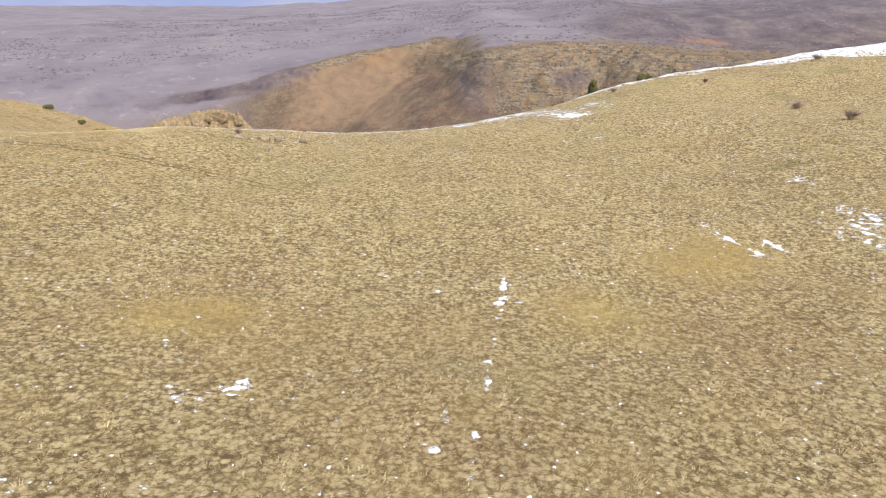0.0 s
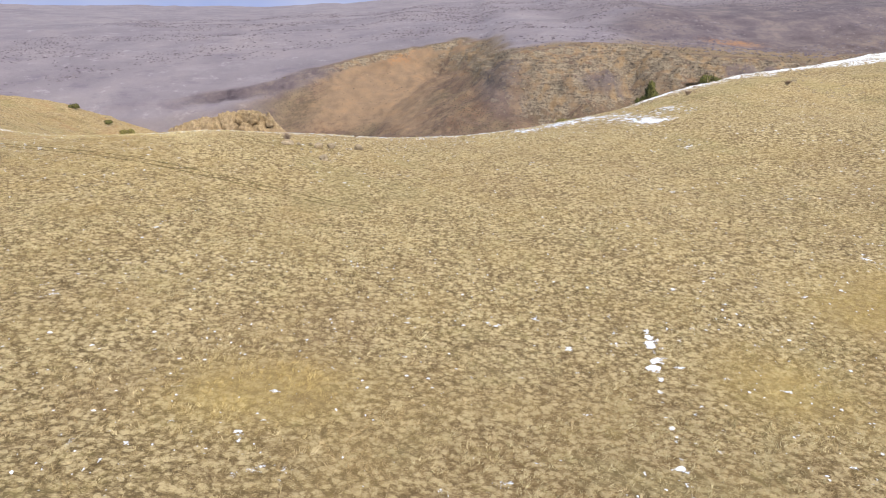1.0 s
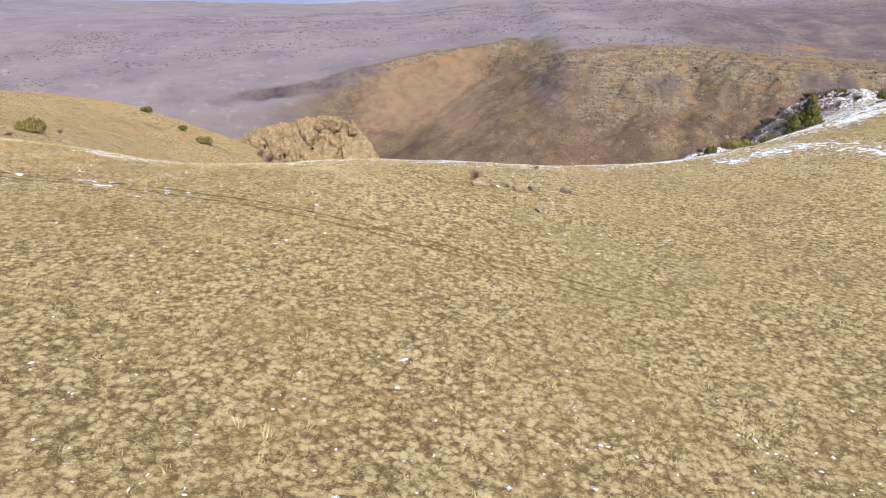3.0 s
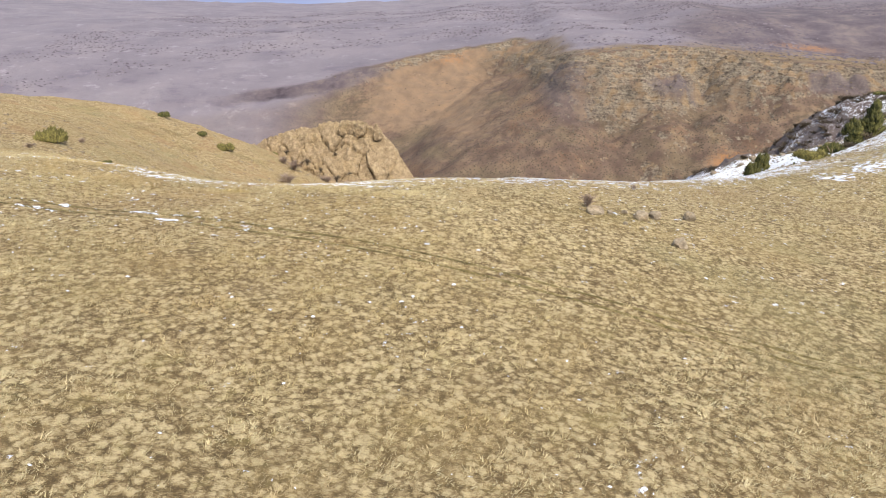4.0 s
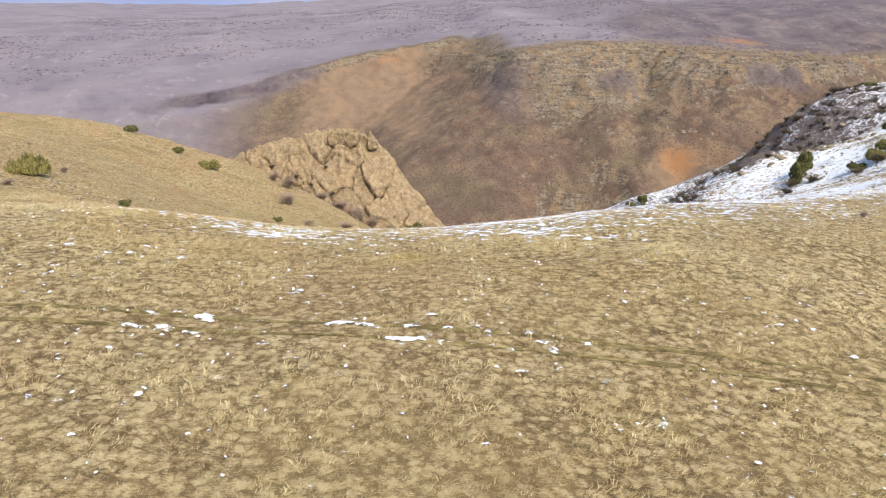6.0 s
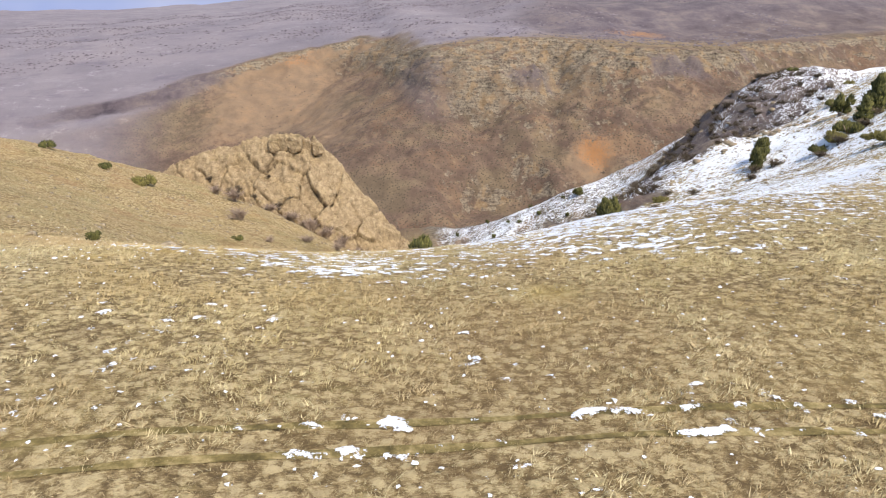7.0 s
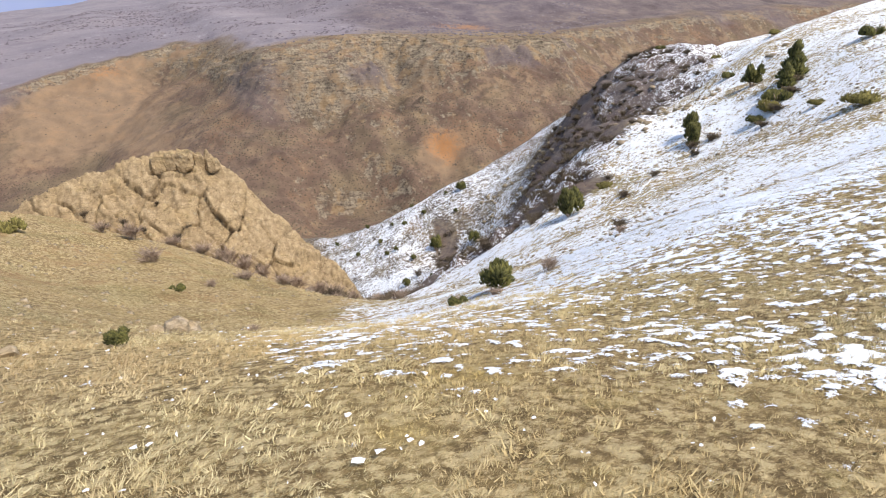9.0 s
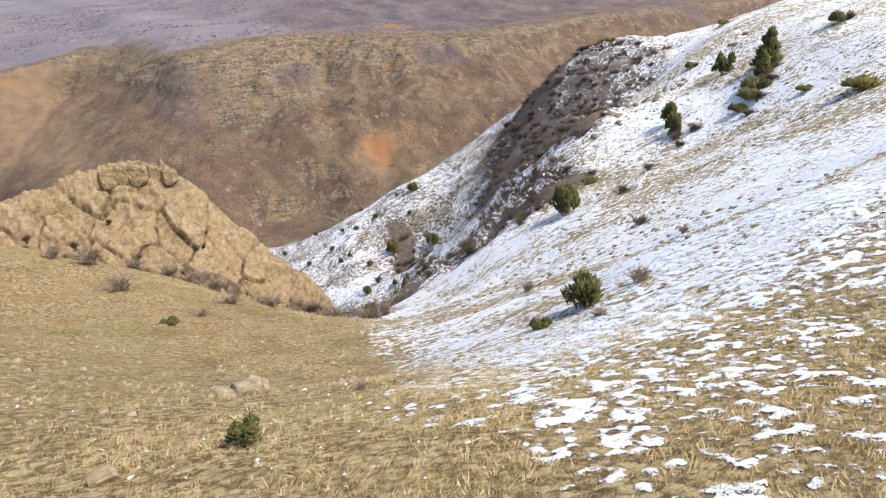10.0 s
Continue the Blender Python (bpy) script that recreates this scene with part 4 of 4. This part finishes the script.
def bare_shrub(seed, heath=False):
    """Leafless shrub of unit width: stems forking into a haze of thin twigs."""
    r = np.random.default_rng(seed)
    ob = new("bare_shrub")
    n = 16
    base = np.c_[r.uniform(-0.1, 0.1, (n, 2)), np.full(n, -0.1)]
    ang, lean = r.uniform(0, 2 * np.pi, n), r.uniform(0.05, 0.42, n)
    mid = np.c_[np.cos(ang) * lean * 0.6, np.sin(ang) * lean * 0.6, r.uniform(0.25, 0.5, n)]
    v, f = sticks(base, mid, 0.014, 0.007)
    object_from("stem", v, f, HEATH if heath else TWIG, ob)
    m = 210
    at = mid[r.integers(0, n, m)] * r.uniform(0.5, 1.0, (m, 1))
    tip = at + np.c_[r.normal(0, 0.13, (m, 2)) + at[:, :2] * 0.45, r.uniform(0.04, 0.34, m)]
    v, f = sticks(at, tip, 0.0095, 0.0045)
    object_from("brush", v, f, HEATH if heath else TWIG, ob)
    return ob


def settle(ob, x, y, width, height, sink=0.0):
    z = float(terrain(x, y)) - sink
    m = Matrix.Translation((x, y, z)) @ Matrix.Rotation((x * 7.3 + y * 3.1) % 6.28, 4, "Z") @ Matrix.Diagonal((width, width, height, 1))
    ob.matrix_basis = m
    return ob


def plant(kind, models, spots, label, category, group, sink=0.08):
    for i, (x, y, w, h) in enumerate(spots):
        ob = settle(copy_thing(models[i % len(models)], Matrix()), x, y, w, h, sink * h)
        tagged(ob, label, category, group)


def discard(models):
    for ob in models:
        for o in (*ob.children_recursive, ob):
            bpy.data.objects.remove(o)


ROUND = [juniper(lobes_of("round", s), s) for s in (11, 12, 13)]
CONES = [juniper(lobes_of("cone", s), s) for s in (21, 22, 23)]
LOW = [juniper(lobes_of("low", s), s) for s in (31, 30)]
plant("juniper", ROUND, [(-75.6, 176.2, 4.4, 4.0)], "large dark green juniper bush rooted in hillside snow", "juniper", "")
plant("juniper", ROUND, [(23.6, 413.4, 7.5, 9), (36.7, 396.6, 7, 7), (6.6, 347.1, 7, 7), (54.2, 445.7, 7.5, 6), (-18.5, 242.6, 7, 8), (58.1, 262.4, 6.5, 7.5),
                         (32.8, 259.1, 5.5, 7.5), (29, 254, 4.5, 6)], "dark green juniper on the snowy hillside", "juniper", "junipers on the hillside")
plant("juniper", CONES, [(54.7, 246.4, 9.5, 10), (27.1, 251.7, 4.5, 5.5), (-2.4, 352.2, 5, 7.5), (50, 244.5, 6.5, 6.5)], "tall pointed green juniper among snow", "juniper", "junipers on the hillside")
plant("juniper", LOW, [(44.5, 242, 8, 6.5), (40, 240.5, 7, 6), (35.5, 239.5, 5, 4), (3.2, 257.1, 5, 4), (-79.8, 176.7, 2.2, 1.8), (21.7, 204.2, 7.5, 5), (76, 287.5, 4.6, 4.5), (129.6, 344.7, 4.9, 4.5),
                       (121.7, 371.8, 6, 4), (140, 325, 6, 4.5), (69.9, 237.1, 6, 6), (33, 222, 4, 3)], "low spreading olive-green juniper in snow", "juniper", "junipers on the hillside")
plant("juniper", ROUND, [(-110.8, 158.6, 1.7, 1.25)], "small rounded olive juniper on dry grass", "juniper", "junipers on the dry slope")
plant("juniper", LOW, [(-105.6, 220.1, 2.4, 2.0), (-130.9, 257.7, 6.2, 5), (-141.5, 264.8, 3.2, 3), (-131.5, 176.5, 6.0, 6.0), (-154.2, 266.1, 4, 4), (-127.5, 293, 3.2, 3.2),
                       (-104, 303.5, 2.6, 2.6)], "rounded olive juniper on dry grass slope", "juniper", "junipers on the dry slope")
plant("juniper", ROUND, [(32.8, 449.5, 3.2, 3.2), (21.9, 450.9, 3.2, 3), (11.2, 485.3, 3, 3), (5.8, 448.8, 3.2, 3.2), (-5.7, 453.6, 3, 3), (-7.7, 487.3, 3, 3), (8.4, 431.2, 3, 3), (10.7, 413, 3.4, 3),
                         (4.1, 433.3, 3, 3), (0.1, 365.7, 3, 3), (-7.3, 378.5, 4.4, 4), (34.3, 470.8, 2.6, 2.6), (42, 428, 3, 3), (48, 452, 2.6, 2.6), (18, 462, 2.6, 2.6)], "small dark juniper dotting a snowy slope", "juniper", "small junipers on the apron")
discard(ROUND + CONES + LOW)
TWIGGY = [bare_shrub(s) for s in (41, 42, 43)]
BROWN = [bare_shrub(s, True) for s in (51, 52, 53)]
plant("shrub", TWIGGY, [(-70.2, 174.5, 3, 2.8), (-65.9, 196.2, 2.8, 3), (-53.7, 182.9, 2.4, 1.8), (-78.5, 179.2, 2.2, 1.2), (-78.5, 171.2, 2.4, 1.4), (-37.7, 124.8, 2.6, 2.5), (-29.1, 143.2, 1.3, 1.1),
                        (84.5, 161.3, 5, 3.4), (81.6, 134.6, 5.5, 3.4), (72.9, 190.3, 2.6, 2), (119.8, 222.6, 4.5, 3), (45.8, 182.7, 3, 2), (-130.8, 184.3, 2.4, 1.8), (-128, 164.7, 2.8, 1.5)],
      "leafless grey-brown shrub with fine twigs", "shrub", "bare shrubs")
plant("shrub", TWIGGY, [(-108.6, 247.7, 7, 5), (-98, 272, 8, 5.5), (-111.5, 265.2, 8, 5.5), (-93, 270, 9, 6.5), (-93, 241.8, 5.5, 3.2), (-86.1, 242.7, 5.5, 3.2), (-66, 281, 9, 5.5), (-51.3, 269.9, 7, 4), (-63.2, 273.6, 7.5, 4.5),
                        (-102, 167.1, 1.4, 0.9), (-100.1, 227.4, 3, 2.2), (-84, 277, 8, 5.5), (-76, 279, 8, 5.5), (-104, 276, 7, 5), (-117, 272, 6, 4), (-89, 274, 8, 6), (-71, 276, 7, 5), (-80, 272, 7, 4.5), (-58, 268, 6, 3.5), (-70, 262, 5, 3), (-78, 255, 4, 2.4)], "leafless shrub at the foot of a rocky outcrop", "shrub", "bare shrubs by the outcrop")
def scrub_spots(n, seed):
    r = np.random.default_rng(seed)
    spots = []
    while len(spots) < n:
        x, y = r.uniform(-75, 122), r.uniform(250, 420)
        share = max(rocky_rib(x, y), gully_share(x, y))
        if share > r.uniform(0.25, 0.9):
            w = r.uniform(2.6, 6.8)
            spots.append((x, y, w, w * r.uniform(0.45, 0.75)))
    return spots


plant("shrub", BROWN, scrub_spots(200, 8) + [(24.5, 400.8, 9, 5), (1.4, 384.9, 9, 5), (-32.4, 208.6, 5, 3.2), (-23.9, 273.1, 7, 3.5), (-18.8, 258.1, 6, 4), (47, 240, 7, 3.6), (53, 243.5, 7, 3.8), (38, 236.5, 7, 3.6), (32, 235, 6, 3), (29, 248, 6.5, 3.8), (25, 250, 6, 3.4), (58, 248, 6, 3), (22, 246, 5, 3), (0, 236, 5, 2.6), (-12, 232, 5, 2.6)],
      "brown scrub clump in a snowy rocky gully", "shrub", "scrub in the gully")
plant("shrub", BROWN, [(-113, 286, 4, 3), (-109, 289, 3, 2.4), (-102, 284, 4.5, 3), (-99, 291, 3, 2.5), (-93, 284, 4, 3), (-88, 281, 3.5, 2.6), (-121, 288, 3.4, 2.4), (-84, 286, 2.6, 2.2), (-105, 296, 2.2, 2), (-117, 293, 2.6, 2)],
      "brown scrub rooted in a crack of the rock outcrop", "shrub", "scrub on the outcrop", -1.0)
discard(TWIGGY + BROWN)


def build_undergrowth():
    """The uncountable low brush between the larger clumps of the gully and the rib."""
    r = np.random.default_rng(19)
    spots = np.array(scrub_spots(420, 19))
    each = 46
    at = np.repeat(spots[:, :2], each, 0)
    w = np.repeat(spots[:, 2], each) * 0.7
    z = np.repeat(terrain(spots[:, 0], spots[:, 1]), each)
    off = r.normal(0, 0.24, (len(at), 2)) * w[:, None]
    base = np.c_[at + off * 0.6, z - 0.3]
    tip = np.c_[at + off * 1.5, z + w * r.uniform(0.12, 0.45, len(at))]
    v, f = sticks(base, tip, 0.05 + 0.012 * w, 0.02 + 0.005 * w)
    ob = object_from("undergrowth", v, f, HEATH)
    return tagged(ob, "tangled brown brush between rocks and snow", "scrub", kind="stuff")


build_undergrowth()


# ---- stones ----
def boulder_mesh(seed, name="boulder"):
    r = np.random.default_rng(seed)
    bm = bmesh.new()
    bmesh.ops.create_icosphere(bm, subdivisions=3, radius=0.5)
    cuts = r.normal(size=(9, 3))
    cuts /= np.linalg.norm(cuts, axis=1)[:, None]
    depth = r.uniform(0.28, 0.42, 9)
    for v in bm.verts:
        p = np.array(v.co)
        for c, q in zip(cuts, depth):
            over_by = p @ c - q
            if over_by > 0:
                p = p - c * over_by * 0.92
        v.co = Vector(p) + Vector(p) * 0.10 * noise.noise(Vector(p) * 5 + Vector((seed, 0, 0)))
    me = bpy.data.meshes.new(name)
    bm.to_mesh(me)
    bm.free()
    me.materials.append(PALE)
    return me


STONES = [boulder_mesh(s) for s in range(5)]
for i, (x, y, w, h) in enumerate([(-107.4, 173, 2.4, 1.6), (-106, 174.2, 1.6, 1.3), (-108.8, 172, 1.2, 0.8), (-115.9, 157.8, 1.2, 0.7), (-108.4, 176.3, 1.0, 0.5), (-26.2, 127, 1.5, 1.2), (-29.9, 116.2, 1.6, 1.1), (-37.1, 122.8, 2.0, 1.0),
                                  (-66.2, 136.7, 0.9, 0.4), (-32.2, 123.6, 1.8, 1.1), (-30.4, 125.1, 1.6, 1.0), (-33.8, 124.6, 0.8, 0.5), (-34.3, 120.7, 0.6, 0.4), (-32.8, 120, 0.6, 0.4), (-35.5, 123.5, 0.7, 0.5)]):
    ob = settle(new("boulder", STONES[i % 5]), x, y, w, h * 1.3, -0.2 * h)
    tagged(ob, "pale weathered limestone boulder half sunk in dry grass", "rock", "boulders on the steppe")


def build_rubble():
    """Loose stones on the dry slope and the rocky rib, too many to count."""
    r = np.random.default_rng(9)
    x = np.concatenate([r.uniform(-150, -75, 800), r.normal(62, 20, 700), r.uniform(-120, -60, 500), r.uniform(-75, 110, 5000)])
    y = np.concatenate([r.uniform(165, 300, 800), r.uniform(275, 420, 700), r.uniform(235, 292, 500), r.uniform(176, 330, 5000)])
    k = r.uniform(0.15, 0.75, len(x)) ** 1.6 * np.where(np.arange(len(x)) >= 2000, 1.1, np.where(x > 0, 3.4, 1.1))
    keep = fbm(x, y, 25, 3, 95) + r.normal(0, 0.3, len(x)) > 0
    x, y, k = x[keep], y[keep], k[keep]
    c = np.array([(-1, -1, -1), (1, -1, -1), (1, 1, -1), (-1, 1, -1), (-1, -1, 1), (1, -1, 1), (1, 1, 1), (-1, 1, 1)], float)
    v = c[None] * np.where(c[None, :, 2:] > 0, 0.6, 1.0) * k[:, None, None] * r.uniform(0.4, 0.8, (len(x), 8, 3)) * np.array([1, 1, 0.6])
    v = v + np.stack([x, y, terrain(x, y) + 0.1 * k], -1)[:, None]
    f = np.array([(0, 3, 2, 1), (4, 5, 6, 7), (0, 1, 5, 4), (1, 2, 6, 5), (2, 3, 7, 6), (3, 0, 4, 7)])
    ob = object_from("rubble", v.reshape(-1, 3), (np.arange(len(x))[:, None, None] * 8 + f[None]).reshape(-1, 4), PALE)
    return tagged(ob, "loose pale stones scattered over a dry slope", "rubble", kind="stuff")


build_rubble()


def cells(u, v, seed):
    """Voronoi cells: distance to the crack between cells, and a random value for each cell."""
    iu, iv = np.floor(u), np.floor(v)
    best = np.full(u.shape, 9.0)
    second = np.full(u.shape, 9.0)
    value = np.zeros(u.shape)
    for a in (-1, 0, 1):
        for b in (-1, 0, 1):
            cu, cv = iu + a, iv + b
            d = np.hypot(cu + 0.15 + 0.7 * lattice(cu, cv, seed) - u, cv + 0.15 + 0.7 * lattice(cu, cv, seed + 1) - v)
            nearer = d < best
            second = np.where(nearer, best, np.minimum(second, d))
            value = np.where(nearer, lattice(cu, cv, seed + 2), value)
            best = np.where(nearer, d, best)
    return second - best, value


def block_mesh(seed):
    """A weathered square-jointed block, worn round at its edges."""
    bm = bmesh.new()
    bmesh.ops.create_cube(bm, size=1.0)
    bmesh.ops.subdivide_edges(bm, edges=bm.edges[:], cuts=6, use_grid_fill=True)
    for v in bm.verts:
        p = v.co.copy()
        n8 = (abs(p.x * 2) ** 5 + abs(p.y * 2) ** 5 + abs(p.z * 2) ** 5) ** 0.2
        v.co = p / max(n8, 0.3) * 1.0 + p * 0.12 * noise.noise(p * 3 + Vector((seed, 0, 0))) + p * 0.06 * noise.noise(p * 9)
    me = bpy.data.meshes.new("block")
    bm.to_mesh(me)
    bm.free()
    me.attributes.new("tone", "FLOAT", "POINT").data.foreach_set("value", np.full(len(me.vertices), 0.55, np.float32))
    me.materials.append(ROCK)
    return me


def build_outcrop():
    """A rib of jointed limestone standing out of the slope beside the ravine."""
    xs, ys = np.arange(-152, -50, 0.36), np.arange(264, 312, 0.26)
    x, y = np.meshgrid(xs, ys)
    z0 = outcrop(x, y)
    land = terrain(x, y)
    # slabs and joints run slantwise across the face
    fall = z0 * 0.85
    wx, wy = 4.0 * fbm(x, y, 16, 4, 230), 4.0 * fbm(x, y, 16, 4, 235)
    u, v = x * 0.86 - fall * 0.5 + wx, fall * 0.86 + x * 0.5 + wy
    crack, value = cells(u / 10.0, v / 3.4, 200)
    crack2, value2 = cells(u / 3.8 + 3, v / 1.3, 210)
    body = 1.9 * (value - 0.5) - 1.7 * (1 - smooth(0.0, 0.05, crack)) + 0.7 * (value2 - 0.5) - 0.6 * (1 - smooth(0.0, 0.11, crack2)) * smooth(-0.2, 0.3, fbm(x, y, 12, 2, 228))
    body = body + 3.2 * (crags(x, y, 20, 3, 220) - 0.45) + 1.0 * (crags(x, y, 8.5, 3, 221) - 0.46) + 0.9 * (crags(u, v, 4.5, 4, 222) - 0.48) + 0.3 * fbm(x, y, 1.6, 3, 225)
    out = np.where(z0 < np.interp(x, [-150, -98, -50], [-30, -17.5, -75]), 1.0, 0.0) * (y < 303)
    z = np.maximum(z0 + body * (1 - 0.35 * out) - 0.3, land - 4)
    y = y - 0.8 * body * out * smooth(266, 272, y)
    f = grid_faces(len(ys), len(xs))
    tone = np.clip(0.25 + 0.35 * value + 0.4 * value2, 0, 1)
    over_land = (z > land - 1.2).ravel()
    f = f[over_land[f].any(1)]
    used, f = np.unique(f, return_inverse=True)
    ob = object_from("rock_outcrop", np.stack([x, y, z], -1).reshape(-1, 3)[used], f.reshape(-1, 4), ROCK)
    put_field(ob, "tone", tone.ravel()[used])
    # dark share of the cracks: lodged earth plus shade put into the colour
    soil_and_shade = np.clip(1 - smooth(0.0, 0.05, crack) + 0.7 * (1 - smooth(0.0, 0.10, crack2)) * smooth(-0.2, 0.3, fbm(x, y, 12, 2, 228)), 0, 1)
    put_field(ob, "joint", soil_and_shade.ravel()[used])
    tagged(ob, "craggy warm-brown limestone outcrop split by slanting joints", "rock")
    r = np.random.default_rng(5)
    top = block_mesh(77)
    x0 = -105.0
    for w, h in ((3.6, 4.0), (2.8, 4.8), (4.2, 5.0), (2.4, 4.6), (3.4, 3.6)):
        block = new("block", top)
        block.parent = ob
        x0 += w * 0.5
        block.matrix_basis = (Matrix.Translation((x0, 301.6 + r.uniform(-0.5, 0.5), float(outcrop(x0, 302.5)) - 1.3)) @ Matrix.Rotation(r.uniform(-0.25, 0.25), 4, "Z")
                              @ Matrix.Rotation(r.uniform(-0.12, 0.12), 4, "Y") @ Matrix.Diagonal((w * 1.02, w * 1.3, h, 1)))
        x0 += w * 0.5
    return ob


build_outcrop()


def build_crags():
    """Broken limestone ledges along the brink and face of the far wall."""
    r = np.random.default_rng(27)
    x, y = r.uniform(-260, 520, 90000), r.uniform(840, 1360, 90000)
    s = brink_share(x, y)
    long = np.interp(x, BRINK_X, LEDGE_LONG)
    z = terrain(x, y)
    patch = fbm(x, y, 60, 3, 140)
    shelf = (s > -1.05 * long) & (s < 4) & (patch > -0.1) & (r.random(len(x)) < np.where(x < 20, 0.16, 0.22))
    keep = shelf
    x, y, z = x[keep], y[keep], z[keep]
    k = 0.35 + 1.1 * r.random(len(x)) ** 3.0
    c = np.array([(-1, -1, -1), (1, -1, -1), (1, 1, -1), (-1, 1, -1), (-1, -1, 1), (1, -1, 1), (1, 1, 1), (-1, 1, 1)], float)
    v = c[None] * np.where(c[None, :, 2:] > 0, 0.75, 1.0) * k[:, None, None] * r.uniform(0.5, 1.1, (len(x), 8, 3)) * np.array([1.7, 1.2, 0.8])
    a = r.uniform(0, 3.14, len(x))[:, None]
    v = np.stack([v[..., 0] * np.cos(a) - v[..., 1] * np.sin(a), v[..., 0] * np.sin(a) + v[..., 1] * np.cos(a), v[..., 2] + 0.25 * r.uniform(-1, 1, a.shape) * v[..., 0]], -1)
    v = v + np.stack([x, y, z - 0.2 * k], -1)[:, None]
    f = np.array([(0, 3, 2, 1), (4, 5, 6, 7), (0, 1, 5, 4), (1, 2, 6, 5), (2, 3, 7, 6), (3, 0, 4, 7)])
    ob = object_from("cliff_ledges", v.reshape(-1, 3), (np.arange(len(x))[:, None, None] * 8 + f[None]).reshape(-1, 4), CRAG)
    return tagged(ob, "broken grey-tan limestone ledges along a gorge brink", "cliff", kind="stuff")


build_crags()


def build_far_scrub():
    """Low dark scrub dotting the far wall of the gorge."""
    r = np.random.default_rng(14)
    x, y = r.uniform(-380, 560, 30000), r.uniform(700, 1340, 30000)
    s = brink_share(x, y)
    keep = (s > -300) & (s < np.where(x < 300, 12, 120)) & (fbm(x, y, 70, 3, 130) + r.normal(0, 0.35, len(x)) > 0.0) & ((x > -40) | (r.random(len(x)) < 0.12))
    x, y = x[keep], y[keep]
    k = r.uniform(0.6, 1.6, len(x)) ** 1.3
    ang = np.linspace(0, 2 * np.pi, 6)[:-1]
    ring = np.stack([np.cos(ang), np.sin(ang), 0 * ang], -1)
    v = np.concatenate([ring, ring * 0.75 + (0, 0, 0.55), [(0, 0, 0.95)]])[None] * k[:, None, None] * r.uniform(0.6, 1.2, (len(x), 11, 1))
    v = v + np.stack([x, y, terrain(x, y) - 0.4], -1)[:, None]
    f = np.array([(i, (i + 1) % 5, 5 + (i + 1) % 5) for i in range(5)] + [(i, 5 + (i + 1) % 5, 5 + i) for i in range(5)] + [(5 + i, 5 + (i + 1) % 5, 10) for i in range(5)])
    ob = object_from("far_scrub", v.reshape(-1, 3), (np.arange(len(x))[:, None, None] * 11 + f[None]).reshape(-1, 3), HEATH)
    return tagged(ob, "dark low scrub dotting the far gorge slopes", "scrub", kind="stuff")


build_far_scrub()


def build_plateau_scrub():
    """Plum-brown heath in lines and clumps over the far plateau."""
    r = np.random.default_rng(33)
    x, y = r.uniform(-1100, 800, 32000), r.uniform(1080, 2500, 32000)
    s = brink_share(x, y)
    line = crags(0.4 * x - 0.5 * y, y + 0.35 * x, 150, 4, 58)
    keep = (s > 25) & (line + 0.12 * fbm(x, y, 60, 3, 59) + r.normal(0, 0.05, len(x)) > 0.66)
    x, y = x[keep], y[keep]
    k = r.uniform(1.0, 2.6, len(x)) ** 1.2
    ang = np.linspace(0, 2 * np.pi, 6)[:-1]
    ring = np.stack([1.6 * np.cos(ang), np.sin(ang), 0 * ang], -1)
    v = np.concatenate([ring, [(0, 0, 0.8)]])[None] * k[:, None, None] * r.uniform(0.5, 1.3, (len(x), 6, 1))
    v = v + np.stack([x, y, terrain(x, y) - 0.3], -1)[:, None]
    f = np.array([(i, (i + 1) % 5, 5) for i in range(5)])
    ob = object_from("plateau_scrub", v.reshape(-1, 3), (np.arange(len(x))[:, None, None] * 6 + f[None]).reshape(-1, 3), PLUM)
    return tagged(ob, "low plum-brown heath scattered over a far plateau", "scrub", kind="stuff")


build_plateau_scrub()
